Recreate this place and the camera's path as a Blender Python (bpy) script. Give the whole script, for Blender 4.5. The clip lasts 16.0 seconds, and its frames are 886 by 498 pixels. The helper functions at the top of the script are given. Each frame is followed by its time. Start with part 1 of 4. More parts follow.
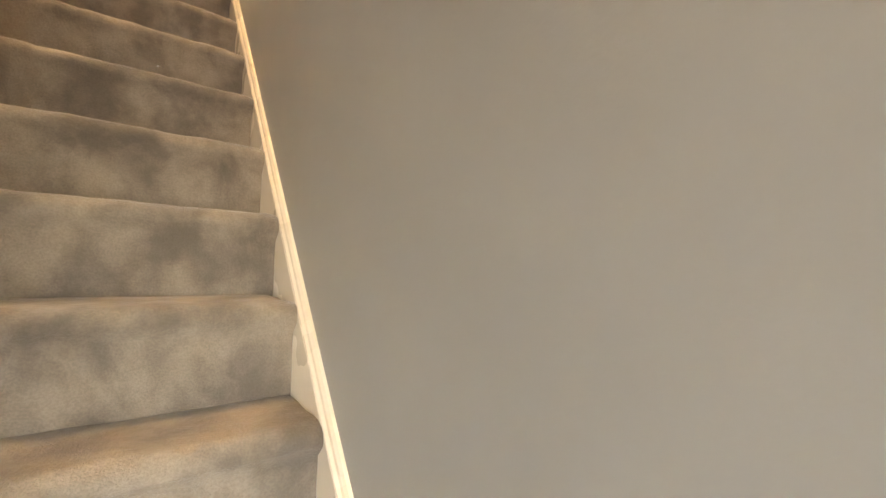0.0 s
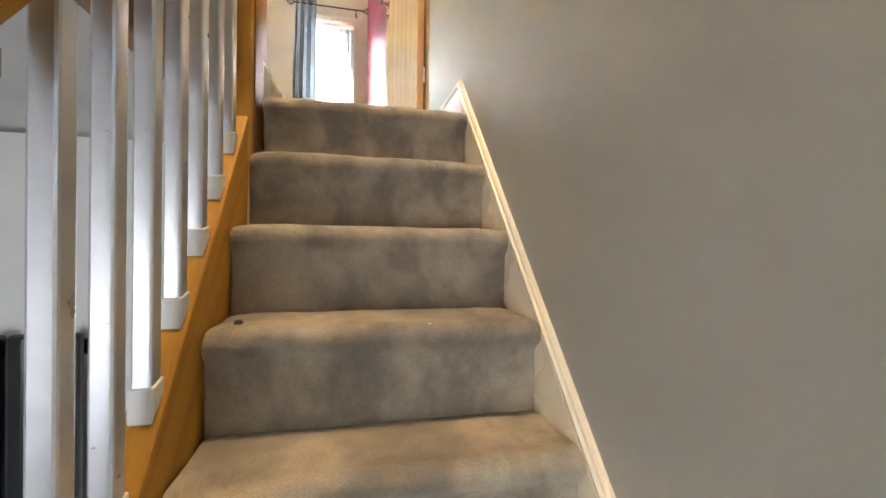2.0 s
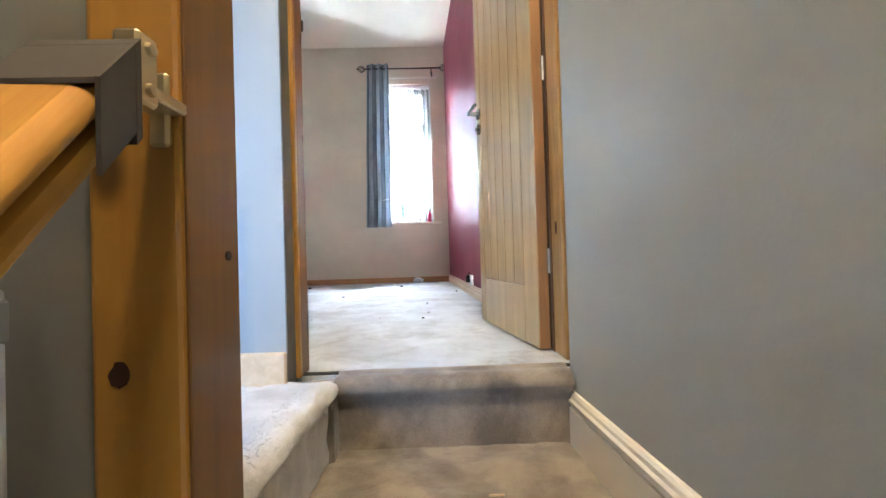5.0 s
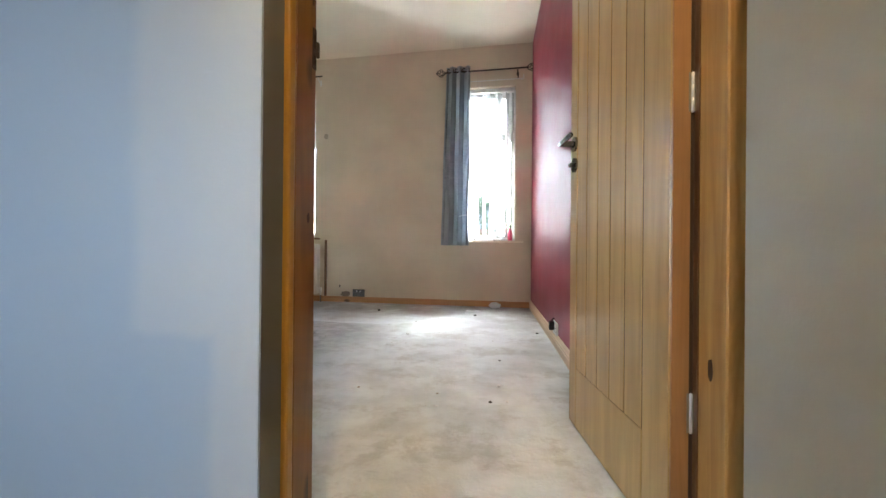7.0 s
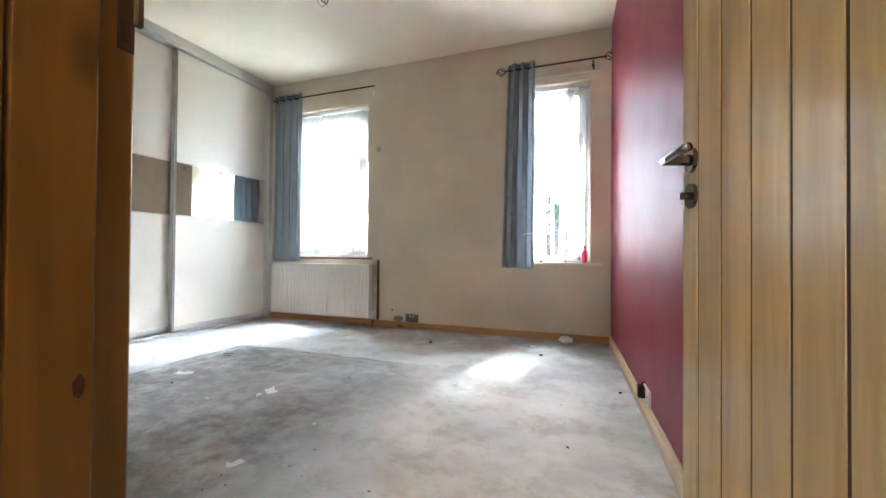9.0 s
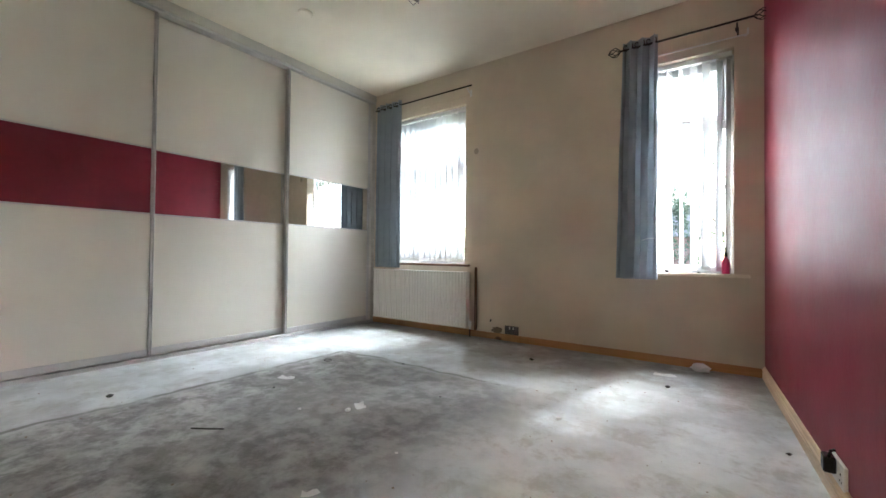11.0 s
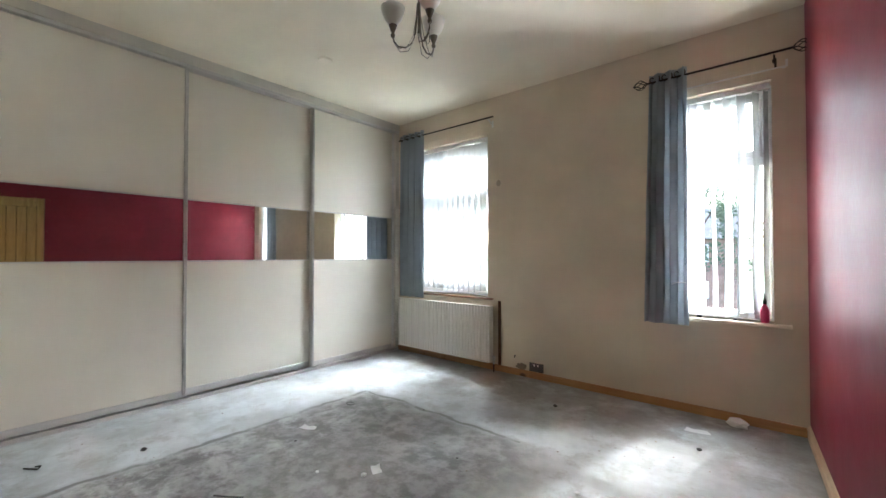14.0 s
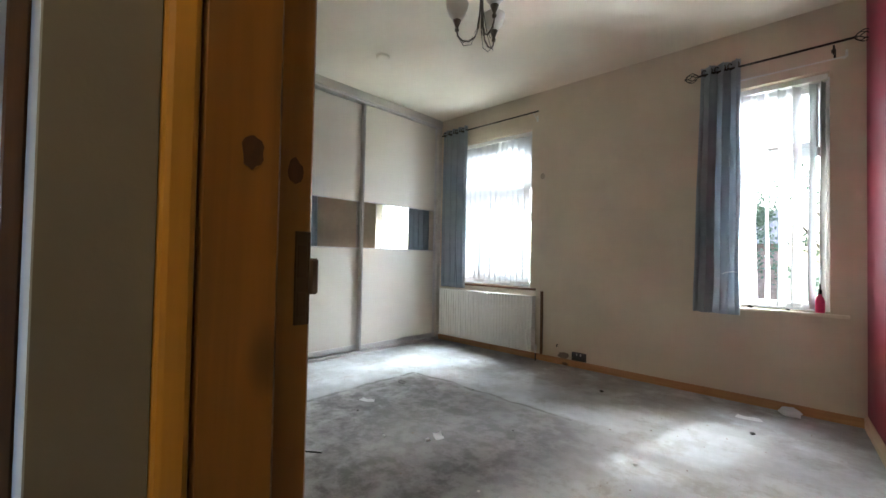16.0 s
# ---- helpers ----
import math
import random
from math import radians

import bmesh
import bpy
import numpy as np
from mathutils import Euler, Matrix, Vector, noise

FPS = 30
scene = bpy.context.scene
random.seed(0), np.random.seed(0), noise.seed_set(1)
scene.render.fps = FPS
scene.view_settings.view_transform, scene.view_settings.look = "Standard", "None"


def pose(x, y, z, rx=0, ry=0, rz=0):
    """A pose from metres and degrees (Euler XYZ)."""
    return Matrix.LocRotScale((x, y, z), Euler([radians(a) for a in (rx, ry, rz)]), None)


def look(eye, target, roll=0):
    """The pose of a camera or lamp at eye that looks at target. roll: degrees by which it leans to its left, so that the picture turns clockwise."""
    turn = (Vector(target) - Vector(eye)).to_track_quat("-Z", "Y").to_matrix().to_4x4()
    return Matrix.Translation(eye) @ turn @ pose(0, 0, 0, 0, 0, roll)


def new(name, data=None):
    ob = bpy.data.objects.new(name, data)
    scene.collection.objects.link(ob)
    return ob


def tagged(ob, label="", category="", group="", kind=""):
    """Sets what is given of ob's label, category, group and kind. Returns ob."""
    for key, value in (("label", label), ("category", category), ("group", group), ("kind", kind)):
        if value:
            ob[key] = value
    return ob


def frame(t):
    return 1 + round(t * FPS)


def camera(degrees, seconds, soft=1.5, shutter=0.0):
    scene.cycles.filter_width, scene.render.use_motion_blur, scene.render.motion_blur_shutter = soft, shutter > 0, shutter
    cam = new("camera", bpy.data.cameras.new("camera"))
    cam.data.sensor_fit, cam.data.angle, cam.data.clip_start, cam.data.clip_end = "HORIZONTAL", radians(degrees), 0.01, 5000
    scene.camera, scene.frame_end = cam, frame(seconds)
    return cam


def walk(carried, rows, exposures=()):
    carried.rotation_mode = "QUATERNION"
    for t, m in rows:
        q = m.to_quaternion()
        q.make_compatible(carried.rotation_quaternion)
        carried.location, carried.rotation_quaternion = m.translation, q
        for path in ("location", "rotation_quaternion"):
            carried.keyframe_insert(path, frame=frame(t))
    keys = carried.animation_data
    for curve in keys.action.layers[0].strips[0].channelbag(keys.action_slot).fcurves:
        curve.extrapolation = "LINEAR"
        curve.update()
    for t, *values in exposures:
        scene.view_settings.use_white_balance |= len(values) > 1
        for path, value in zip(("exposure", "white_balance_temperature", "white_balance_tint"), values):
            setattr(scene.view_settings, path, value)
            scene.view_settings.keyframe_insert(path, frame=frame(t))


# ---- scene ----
cam = camera(95.6, 16.0)
PATH = [
    (0, (0.276, 0.646, 1.367), (1.416, 2.286, 1.451), 1.7),
    (0.5, (0.138, 0.755, 1.544), (1.177, 2.463, 1.451), 4.5),
    (1, (0.185, 0.94, 1.650), (0.929, 2.797, 1.636), 1.7),
    (1.5, (0.135, 1.086, 1.847), (0.738, 2.993, 1.835), 1.5),
    (2, (0.098, 1.205, 2.021), (0.534, 3.157, 2.01), 0.7),
    (2.5, (0.07, 1.34, 2.211), (0.389, 3.315, 2.197), 0.3),
    (3, (0.122, 1.459, 2.416), (0.352, 3.446, 2.41), -0.3),
    (3.5, (0.118, 1.593, 2.588), (0.305, 3.584, 2.588), -0.6),
    (4, (0.106, 1.723, 2.72), (0.264, 3.717, 2.725), -0.6),
    (4.5, (0.079, 1.869, 2.863), (0.194, 3.865, 2.875), -0.8),
    (4.7, (0.077, 1.924, 2.915), (0.164, 3.922, 2.941), -1.3),
    (6.8, (0.085, 2.396, 3.222), (-0.222, 4.372, 3.227), 0.6),
    (7, (0.112, 2.446, 3.268), (-0.253, 4.416, 3.272), 0.5),
    (7.5, (0.132, 2.582, 3.289), (-0.349, 4.523, 3.301), 0.4),
    (8, (0.118, 2.708, 3.35), (-0.445, 4.628, 3.377), 0.4),
    (8.5, (0.123, 2.855, 3.386), (-0.504, 4.754, 3.414), 0.4),
    (9.2, (0.121, 3.015, 3.462), (-0.629, 4.867, 3.484), 0.5),
    (10, (0.103, 3.172, 3.466), (-0.857, 4.924, 3.499), 0.6),
    (10.8, (0.072, 3.238, 3.459), (-1.054, 4.89, 3.503), 0.6),
    (11, (0.054, 3.232, 3.492), (-1.108, 4.86, 3.525), 0.6),
    (11.5, (0.041, 3.233, 3.582), (-1.203, 4.799, 3.616), 0.6),
    (12, (0.045, 3.237, 3.679), (-1.261, 4.752, 3.716), 0.6),
    (12.5, (0.057, 3.239, 3.754), (-1.277, 4.729, 3.787), 0.5),
    (13, (0.089, 3.25, 3.815), (-1.247, 4.738, 3.847), 0.3),
    (13.5, (0.111, 3.275, 3.857), (-1.205, 4.781, 3.888), 0.1),
    (14, (0.126, 3.309, 3.847), (-1.163, 4.837, 3.88), 0.0),
    (14.5, (0.123, 3.323, 3.819), (-1.133, 4.879, 3.853), -0.1),
    (15, (0.107, 3.311, 3.811), (-1.129, 4.882, 3.846), 0.0),
    (15.5, (0.096, 3.212, 3.762), (-1.167, 4.762, 3.796), 0.4),
    (15.8, (0.073, 3.118, 3.731), (-1.247, 4.62, 3.77), 0.7),
    (16, (0.038, 3.049, 3.713), (-1.334, 4.504, 3.756), 1.1),
]
walk(cam, [(t, look(eye, target, roll)) for t, eye, target, roll in PATH], [(0.0, 5.95, 8500, 18), (1.2, 6.1, 7500, 14), (2.6, 6.0, 6100, 9), (3.6, 5.95, 5850, 9), (4.6, 5.6, 5350, 9), (7.0, 4.85, 6350, 10), (8.6, 4.85, 6150, 10), (11.0, 4.25, 6350, 10), (13.0, 4.4, 6500, 10), (15.0, 4.2, 6200, 9), (16.0, 4.15, 6300, 10)])

# ---- world, sun and lamps ----
FLOOR = 2.642        # bedroom floor and landing level
CEIL = 5.535         # bedroom ceiling
HALL = -0.085        # ground floor
WIN_Y = 6.915        # inner face of the window wall
DOOR_Y0, DOOR_Y1 = 3.055, 3.240   # faces of the wall with the bedroom door

world = bpy.data.worlds.new("world")
world.use_nodes = True
scene.world = world
sky = world.node_tree.nodes.new("ShaderNodeTexSky")
sky.sky_type, sky.sun_disc = "NISHITA", False
sky.sun_elevation, sky.sun_rotation = radians(49.1), radians(14.0)
sky.air_density, sky.dust_density = 1.0, 2.5
background = world.node_tree.nodes["Background"]
background.inputs["Strength"].default_value = 0.09
world.node_tree.links.new(sky.outputs[0], background.inputs["Color"])

sun = new("sun", bpy.data.lights.new("sun", "SUN"))
sun.data.energy, sun.data.angle, sun.data.color = 0.155, radians(3.5), (0.88, 0.95, 1.0)
sun.matrix_world = look((3.8, 15.0, 12.0), (3.8 - 0.21, 15.0 - 0.84, 12.0 - 1.0))


def window_light(name, eye, target, width, height, watts, colour, spread=180):
    """Sky light that enters at an opening."""
    lamp = new(name, bpy.data.lights.new(name, "AREA"))
    lamp.data.shape, lamp.data.size, lamp.data.size_y = "RECTANGLE", width, height
    lamp.data.energy, lamp.data.color = watts, colour
    lamp.data.spread = radians(spread)
    lamp.matrix_world = look(eye, target)
    return lamp


window_light("lounge_window_light", (-0.9, -1.62, 1.35), (-0.6, 2.0, 1.5), 1.5, 1.2, 0.70, (0.93, 0.935, 1.0))
window_light("landing_window_light", (-1.15, 1.97, 3.35), (-0.8, 3.0, 2.9), 0.75, 1.0, 0.14, (0.58, 0.79, 1.0))
window_light("bedroom_window_light", (-2.82, 7.75, 5.95), (-2.75, 6.75, 4.55), 1.3, 1.0, 68, (0.82, 0.92, 1.0))
window_light("bedroom_window_light", (-0.29, 7.75, 5.95), (-0.35, 6.75, 4.5), 0.9, 1.0, 7, (0.82, 0.92, 1.0))
window_light("bedroom_window_light", (1.0, 7.98, 4.28), (-1.2, 6.0, 3.70), 1.0, 0.7, 27, (0.88, 0.94, 1.0), 110)
bulb = new("stair_bulb", bpy.data.lights.new("stair_bulb", "POINT"))
bulb.data.energy, bulb.data.color, bulb.data.shadow_soft_size = 3.7, (1.0, 0.75, 0.45), 0.12
bulb.location = (0.10, 1.95, 5.34)


# ---- materials ----
def nodes_of(name):
    m = bpy.data.materials.new(name)
    m.use_nodes = True
    t = m.node_tree
    return m, t, t.nodes["Principled BSDF"]


def add(t, kind, **values):
    n = t.nodes.new(kind)
    for key, value in values.items():
        n.inputs[key.replace("_", " ")].default_value = value
    return n


def mix(t, fac, a, b, blend="MIX"):
    n = t.nodes.new("ShaderNodeMix")
    n.data_type, n.blend_type = "RGBA", blend
    for socket, value in ((n.inputs[0], fac), (n.inputs[6], a), (n.inputs[7], b)):
        if isinstance(value, bpy.types.NodeSocket):
            t.links.new(value, socket)
        elif isinstance(value, (int, float)):
            socket.default_value = value
        else:
            socket.default_value = (*value, 1)
    return n.outputs[2]


def math_node(t, op, a, b=0.0, c=0.0):
    n = t.nodes.new("ShaderNodeMath")
    n.operation = op
    for socket, value in zip(n.inputs, (a, b, c)):
        if isinstance(value, bpy.types.NodeSocket):
            t.links.new(value, socket)
        else:
            socket.default_value = value
    return n.outputs[0]


def ramp(t, value, a, b, smooth=True):
    n = t.nodes.new("ShaderNodeMapRange")
    n.interpolation_type = "SMOOTHSTEP" if smooth else "LINEAR"
    t.links.new(value, n.inputs["Value"])
    n.inputs["From Min"].default_value, n.inputs["From Max"].default_value = a, b
    return n.outputs["Result"]


def coords(t, scale=(1, 1, 1), own=False, tilt=0.0):
    """Object coordinates, scaled; own: shifted for every object."""
    c = t.nodes.new("ShaderNodeTexCoord")
    m = t.nodes.new("ShaderNodeMapping")
    m.inputs["Scale"].default_value = scale
    source = c.outputs["Object"]
    if tilt:
        r = t.nodes.new("ShaderNodeMapping")
        r.inputs["Rotation"].default_value = (radians(tilt), 0, 0)
        t.links.new(source, r.inputs["Vector"])
        source = r.outputs[0]
    t.links.new(source, m.inputs["Vector"])
    if own:
        info = t.nodes.new("ShaderNodeObjectInfo")
        shift = t.nodes.new("ShaderNodeVectorMath")
        shift.operation = "SCALE"
        shift.inputs[0].default_value = (7.3, 5.1, 3.7)
        t.links.new(info.outputs["Random"], shift.inputs["Scale"])
        t.links.new(shift.outputs[0], m.inputs["Location"])
    return m.outputs[0]


def noise_of(t, vector, scale, detail=4.0, rough=0.55, distort=0.0):
    n = add(t, "ShaderNodeTexNoise", Scale=scale, Detail=detail, Roughness=rough, Distortion=distort)
    t.links.new(vector, n.inputs["Vector"])
    return n.outputs["Fac"]


def relief(t, b, height, strength, distance):
    n = add(t, "ShaderNodeBump", Strength=strength, Distance=distance)
    t.links.new(height, n.inputs["Height"])
    t.links.new(n.outputs[0], b.inputs["Normal"])


def painted(name, colour, rough=0.55, wear=0.08, grain=160.0, strength=0.12, spec=0.5):
    """Paint on plaster or board: slight blotches, roller grain."""
    m, t, b = nodes_of(name)
    v = coords(t)
    blotch = ramp(t, noise_of(t, v, 1.7, 5), 0.3, 0.7)
    dark = tuple(c * (1 - wear) for c in colour)
    light = tuple(min(1, c * (1 + wear * 0.6)) for c in colour)
    t.links.new(mix(t, blotch, dark, light), b.inputs["Base Color"])
    b.inputs["Specular IOR Level"].default_value = spec
    r = math_node(t, "MULTIPLY_ADD", noise_of(t, v, 3.0, 3), 0.18, rough - 0.09)
    t.links.new(r, b.inputs["Roughness"])
    relief(t, b, math_node(t, "ADD", noise_of(t, v, grain, 2), math_node(t, "MULTIPLY", noise_of(t, v, 6.0, 3), 2.0)), strength, 0.002)
    return m


def wood(name, dark, light, axis=2, rough=0.32, coat=0.16, ring=26.0, knots=True, tilt=0.0):
    """Varnished timber, its grain along one axis."""
    m, t, b = nodes_of(name)
    stretch = [1.0, 1.0, 1.0]
    stretch[axis] = 0.07
    v = coords(t, stretch, own=True, tilt=tilt)
    w = noise_of(t, v, ring, 6, 0.6, 0.6)
    fine = noise_of(t, v, ring * 7, 3, 0.6)
    grain = math_node(t, "ADD", math_node(t, "MULTIPLY", ramp(t, w, 0.3, 0.72), 0.75), math_node(t, "MULTIPLY", fine, 0.25))
    colour = mix(t, grain, dark, light)
    if knots:
        stretch[axis] = 0.55
        k = add(t, "ShaderNodeTexVoronoi", Scale=4.6)
        t.links.new(coords(t, stretch, own=True, tilt=tilt), k.inputs["Vector"])
        spot = ramp(t, k.outputs["Distance"], 0.06, 0.13)
        colour = mix(t, spot, tuple(c * 0.28 for c in dark), colour)
    t.links.new(colour, b.inputs["Base Color"])
    b.inputs["Coat Weight"].default_value, b.inputs["Coat Roughness"].default_value = coat, 0.15
    t.links.new(math_node(t, "MULTIPLY_ADD", fine, 0.2, rough - 0.1), b.inputs["Roughness"])
    relief(t, b, fine, 0.05, 0.001)
    return m


def metal(name, colour, rough, metallic=1.0, brushed=0):
    m, t, b = nodes_of(name)
    v = coords(t, (60, 60, 1) if brushed else (1, 1, 1), own=True)
    n = noise_of(t, v, 12 if brushed else 30, 3)
    t.links.new(mix(t, n, tuple(c * 0.85 for c in colour), colour), b.inputs["Base Color"])
    b.inputs["Metallic"].default_value = metallic
    t.links.new(math_node(t, "MULTIPLY_ADD", n, 0.12, rough - 0.06), b.inputs["Roughness"])
    return m


def plastic(name, colour, rough=0.4, clear=0.0):
    m, t, b = nodes_of(name)
    n = noise_of(t, coords(t), 14, 3)
    t.links.new(mix(t, n, tuple(c * 0.93 for c in colour), colour), b.inputs["Base Color"])
    b.inputs["Roughness"].default_value = rough
    b.inputs["Transmission Weight"].default_value = clear
    return m


def carpet(name, dark, light):
    """Cut pile, brushed this way and that by feet."""
    m, t, b = nodes_of(name)
    v = coords(t, own=True)
    brushed = ramp(t, noise_of(t, coords(t, (1.0, 1.0, 0.8), own=True), 8.5, 4, 0.55, 0.25), 0.32, 0.68)
    tuft = noise_of(t, v, 260, 3, 0.7)
    base = mix(t, brushed, dark, light)
    t.links.new(mix(t, math_node(t, "MULTIPLY", ramp(t, tuft, 0.35, 0.65), 0.24), base, tuple(c * 0.5 for c in dark)), b.inputs["Base Color"])
    b.inputs["Roughness"].default_value = 0.95
    b.inputs["Specular IOR Level"].default_value = 0.1
    b.inputs["Sheen Weight"].default_value = 0.35
    b.inputs["Sheen Roughness"].default_value = 0.5
    relief(t, b, math_node(t, "ADD", tuft, math_node(t, "MULTIPLY", noise_of(t, v, 40, 3), 1.5)), 0.5, 0.006)
    return m


def cloth(name, colour, through_light=0.0):
    m, t, b = nodes_of(name)
    v = coords(t)
    weave = noise_of(t, v, 420, 2)
    soft = noise_of(t, v, 8, 3)
    c = mix(t, math_node(t, "ADD", math_node(t, "MULTIPLY", weave, 0.4), math_node(t, "MULTIPLY", soft, 0.6)), tuple(x * 0.8 for x in colour), tuple(min(1, x * 1.15) for x in colour))
    t.links.new(c, b.inputs["Base Color"])
    b.inputs["Roughness"].default_value = 0.75
    b.inputs["Sheen Weight"].default_value = 0.2
    relief(t, b, weave, 0.25, 0.001)
    if through_light:
        tr = t.nodes.new("ShaderNodeBsdfTranslucent")
        t.links.new(c, tr.inputs["Color"])
        blend = add(t, "ShaderNodeMixShader", Fac=through_light)
        t.links.new(b.outputs[0], blend.inputs[1])
        t.links.new(tr.outputs[0], blend.inputs[2])
        t.links.new(blend.outputs[0], t.nodes["Material Output"].inputs["Surface"])
    return m


def glazing(name):
    m, t, b = nodes_of(name)
    b.inputs["Base Color"].default_value = (0.97, 0.99, 0.98, 1)
    b.inputs["Roughness"].default_value = 0.0
    b.inputs["IOR"].default_value = 1.1
    b.inputs["Transmission Weight"].default_value = 1.0
    return m


def inside(t, v, x0, x1, y0, y1, soft):
    """1 within a rectangle of object x and y, with soft edges."""
    s = t.nodes.new("ShaderNodeSeparateXYZ")
    t.links.new(v, s.inputs[0])
    f = None
    for out, lo, hi in ((s.outputs[0], x0, x1), (s.outputs[1], y0, y1)):
        for a, bb in ((lo - soft, lo + soft), (hi + soft, hi - soft)):
            r = ramp(t, out, a, bb)
            f = r if f is None else math_node(t, "MULTIPLY", f, r)
    return f


def bare_floor():
    """Bare screed with dust, glue marks and the darker area where a rug was stuck."""
    m, t, b = nodes_of("bare_screed")
    v = coords(t)
    wob = add(t, "ShaderNodeTexNoise", Scale=4.0, Detail=4.0)
    t.links.new(v, wob.inputs["Vector"])
    push = t.nodes.new("ShaderNodeVectorMath")
    push.operation = "MULTIPLY_ADD"
    t.links.new(wob.outputs["Color"], push.inputs[0])
    push.inputs[1].default_value = (0.16, 0.16, 0)
    t.links.new(v, push.inputs[2])
    parts = t.nodes.new("ShaderNodeSeparateXYZ")
    t.links.new(push.outputs[0], parts.inputs[0])
    area = math_node(t, "MULTIPLY", math_node(t, "MULTIPLY", ramp(t, parts.outputs[0], -2.72, -2.54), ramp(t, parts.outputs[0], -0.62, -1.25)), ramp(t, parts.outputs[1], 5.80, 5.62))
    cloud = ramp(t, noise_of(t, v, 3.2, 6, 0.65, 0.1), 0.32, 0.68)
    spots = ramp(t, noise_of(t, v, 8.0, 7, 0.7, 0.1), 0.40, 0.62)
    fine = noise_of(t, v, 90, 4, 0.7)
    clean = mix(t, cloud, (0.42, 0.45, 0.468), (0.625, 0.665, 0.685))
    clean = mix(t, math_node(t, "MULTIPLY", ramp(t, noise_of(t, v, 5.0, 7, 0.72, 0.2), 0.50, 0.64), 0.6), clean, (0.33, 0.325, 0.315))
    worn = mix(t, spots, (0.09, 0.086, 0.08), (0.275, 0.268, 0.257))
    # pale scuffs of old adhesive, thickest along the edge of the stuck area
    scuff = ramp(t, noise_of(t, v, 5.5, 8, 0.70, 0.3), 0.46, 0.66)
    edge = math_node(t, "MAXIMUM", ramp(t, parts.outputs[0], -1.75, -2.45), math_node(t, "MULTIPLY", ramp(t, parts.outputs[1], 4.9, 3.9), 0.8))
    worn = mix(t, math_node(t, "MULTIPLY", scuff, math_node(t, "MULTIPLY_ADD", edge, 0.62, 0.16)), worn, (0.50, 0.505, 0.50))
    base = mix(t, math_node(t, "MULTIPLY", area, 0.95), clean, worn)
    rim = math_node(t, "MAXIMUM", inside(t, push.outputs[0], -2.655, -2.615, 2.6, 5.70, 0.012), inside(t, push.outputs[0], -2.6, -1.1, 5.70, 5.728, 0.010))
    base = mix(t, math_node(t, "MULTIPLY", math_node(t, "MULTIPLY", rim, ramp(t, noise_of(t, v, 2.6, 5), 0.36, 0.5)), 0.75), base, (0.085, 0.08, 0.075))
    grout = noise_of(t, v, 1.3, 3)
    base = mix(t, math_node(t, "MULTIPLY", ramp(t, grout, 0.45, 0.7), 0.22), base, (0.30, 0.27, 0.23))
    # brown strip below the windows: the shade under the sills put into the colour
    strip = math_node(t, "MULTIPLY", ramp(t, parts.outputs[1], 5.75, 6.55), ramp(t, noise_of(t, v, 2.2, 6, 0.7), 0.30, 0.55))
    base = mix(t, math_node(t, "MULTIPLY", strip, 0.72), base, (0.215, 0.19, 0.165))
    streak = noise_of(t, coords(t, (2.0, 9.0, 1.0)), 4.0, 5, 0.7)
    base = mix(t, math_node(t, "MULTIPLY", ramp(t, streak, 0.60, 0.72), 0.25), base, (0.16, 0.16, 0.155))
    base = mix(t, math_node(t, "MULTIPLY", fine, 0.16), base, (0.46, 0.46, 0.46))
    t.links.new(base, b.inputs["Base Color"])
    t.links.new(math_node(t, "MULTIPLY_ADD", spots, 0.2, 0.5), b.inputs["Roughness"])
    b.inputs["Specular IOR Level"].default_value = 0.35
    relief(t, b, math_node(t, "ADD", fine, math_node(t, "MULTIPLY", spots, 1.5)), 0.35, 0.004)
    return m


def tinted_wall():
    """Landing wall with daylight's blue tint put into the colour, and a lighter area."""
    m, t, b = nodes_of("daylight_tinted_paint")
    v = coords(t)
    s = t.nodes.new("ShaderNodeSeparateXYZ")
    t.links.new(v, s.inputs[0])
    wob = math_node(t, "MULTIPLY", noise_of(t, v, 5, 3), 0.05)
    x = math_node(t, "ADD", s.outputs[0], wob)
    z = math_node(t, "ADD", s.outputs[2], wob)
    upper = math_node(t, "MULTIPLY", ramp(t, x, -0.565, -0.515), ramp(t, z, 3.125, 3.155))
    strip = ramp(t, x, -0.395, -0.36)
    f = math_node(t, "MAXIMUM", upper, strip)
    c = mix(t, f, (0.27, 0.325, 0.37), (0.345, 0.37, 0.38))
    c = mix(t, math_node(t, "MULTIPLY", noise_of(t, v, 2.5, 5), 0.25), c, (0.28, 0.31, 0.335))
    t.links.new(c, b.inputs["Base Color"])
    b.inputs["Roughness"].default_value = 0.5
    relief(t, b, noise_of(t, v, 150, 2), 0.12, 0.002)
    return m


CREAM = painted("cream_wall_paint", (0.67, 0.575, 0.445), 0.7)
CEILING = painted("ceiling_paint", (0.84, 0.77, 0.63), 0.8, 0.05)
RED = painted("red_silk_paint", (0.25, 0.017, 0.038), 0.48, 0.14, 38.0, 0.36, 0.38)
GREY = painted("grey_wall_paint", (0.39, 0.388, 0.355), 0.52, 0.06, 120.0, 0.14, 0.5)
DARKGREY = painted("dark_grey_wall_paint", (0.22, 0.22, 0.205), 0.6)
REVEAL = painted("reveal_shade_grey", (0.135, 0.13, 0.115), 0.6)
WHITEWALL = painted("white_wall_paint", (0.78, 0.78, 0.77), 0.7)
GLOSS = painted("cream_gloss_paint", (0.80, 0.72, 0.58), 0.28, 0.06, 40.0, 0.08)
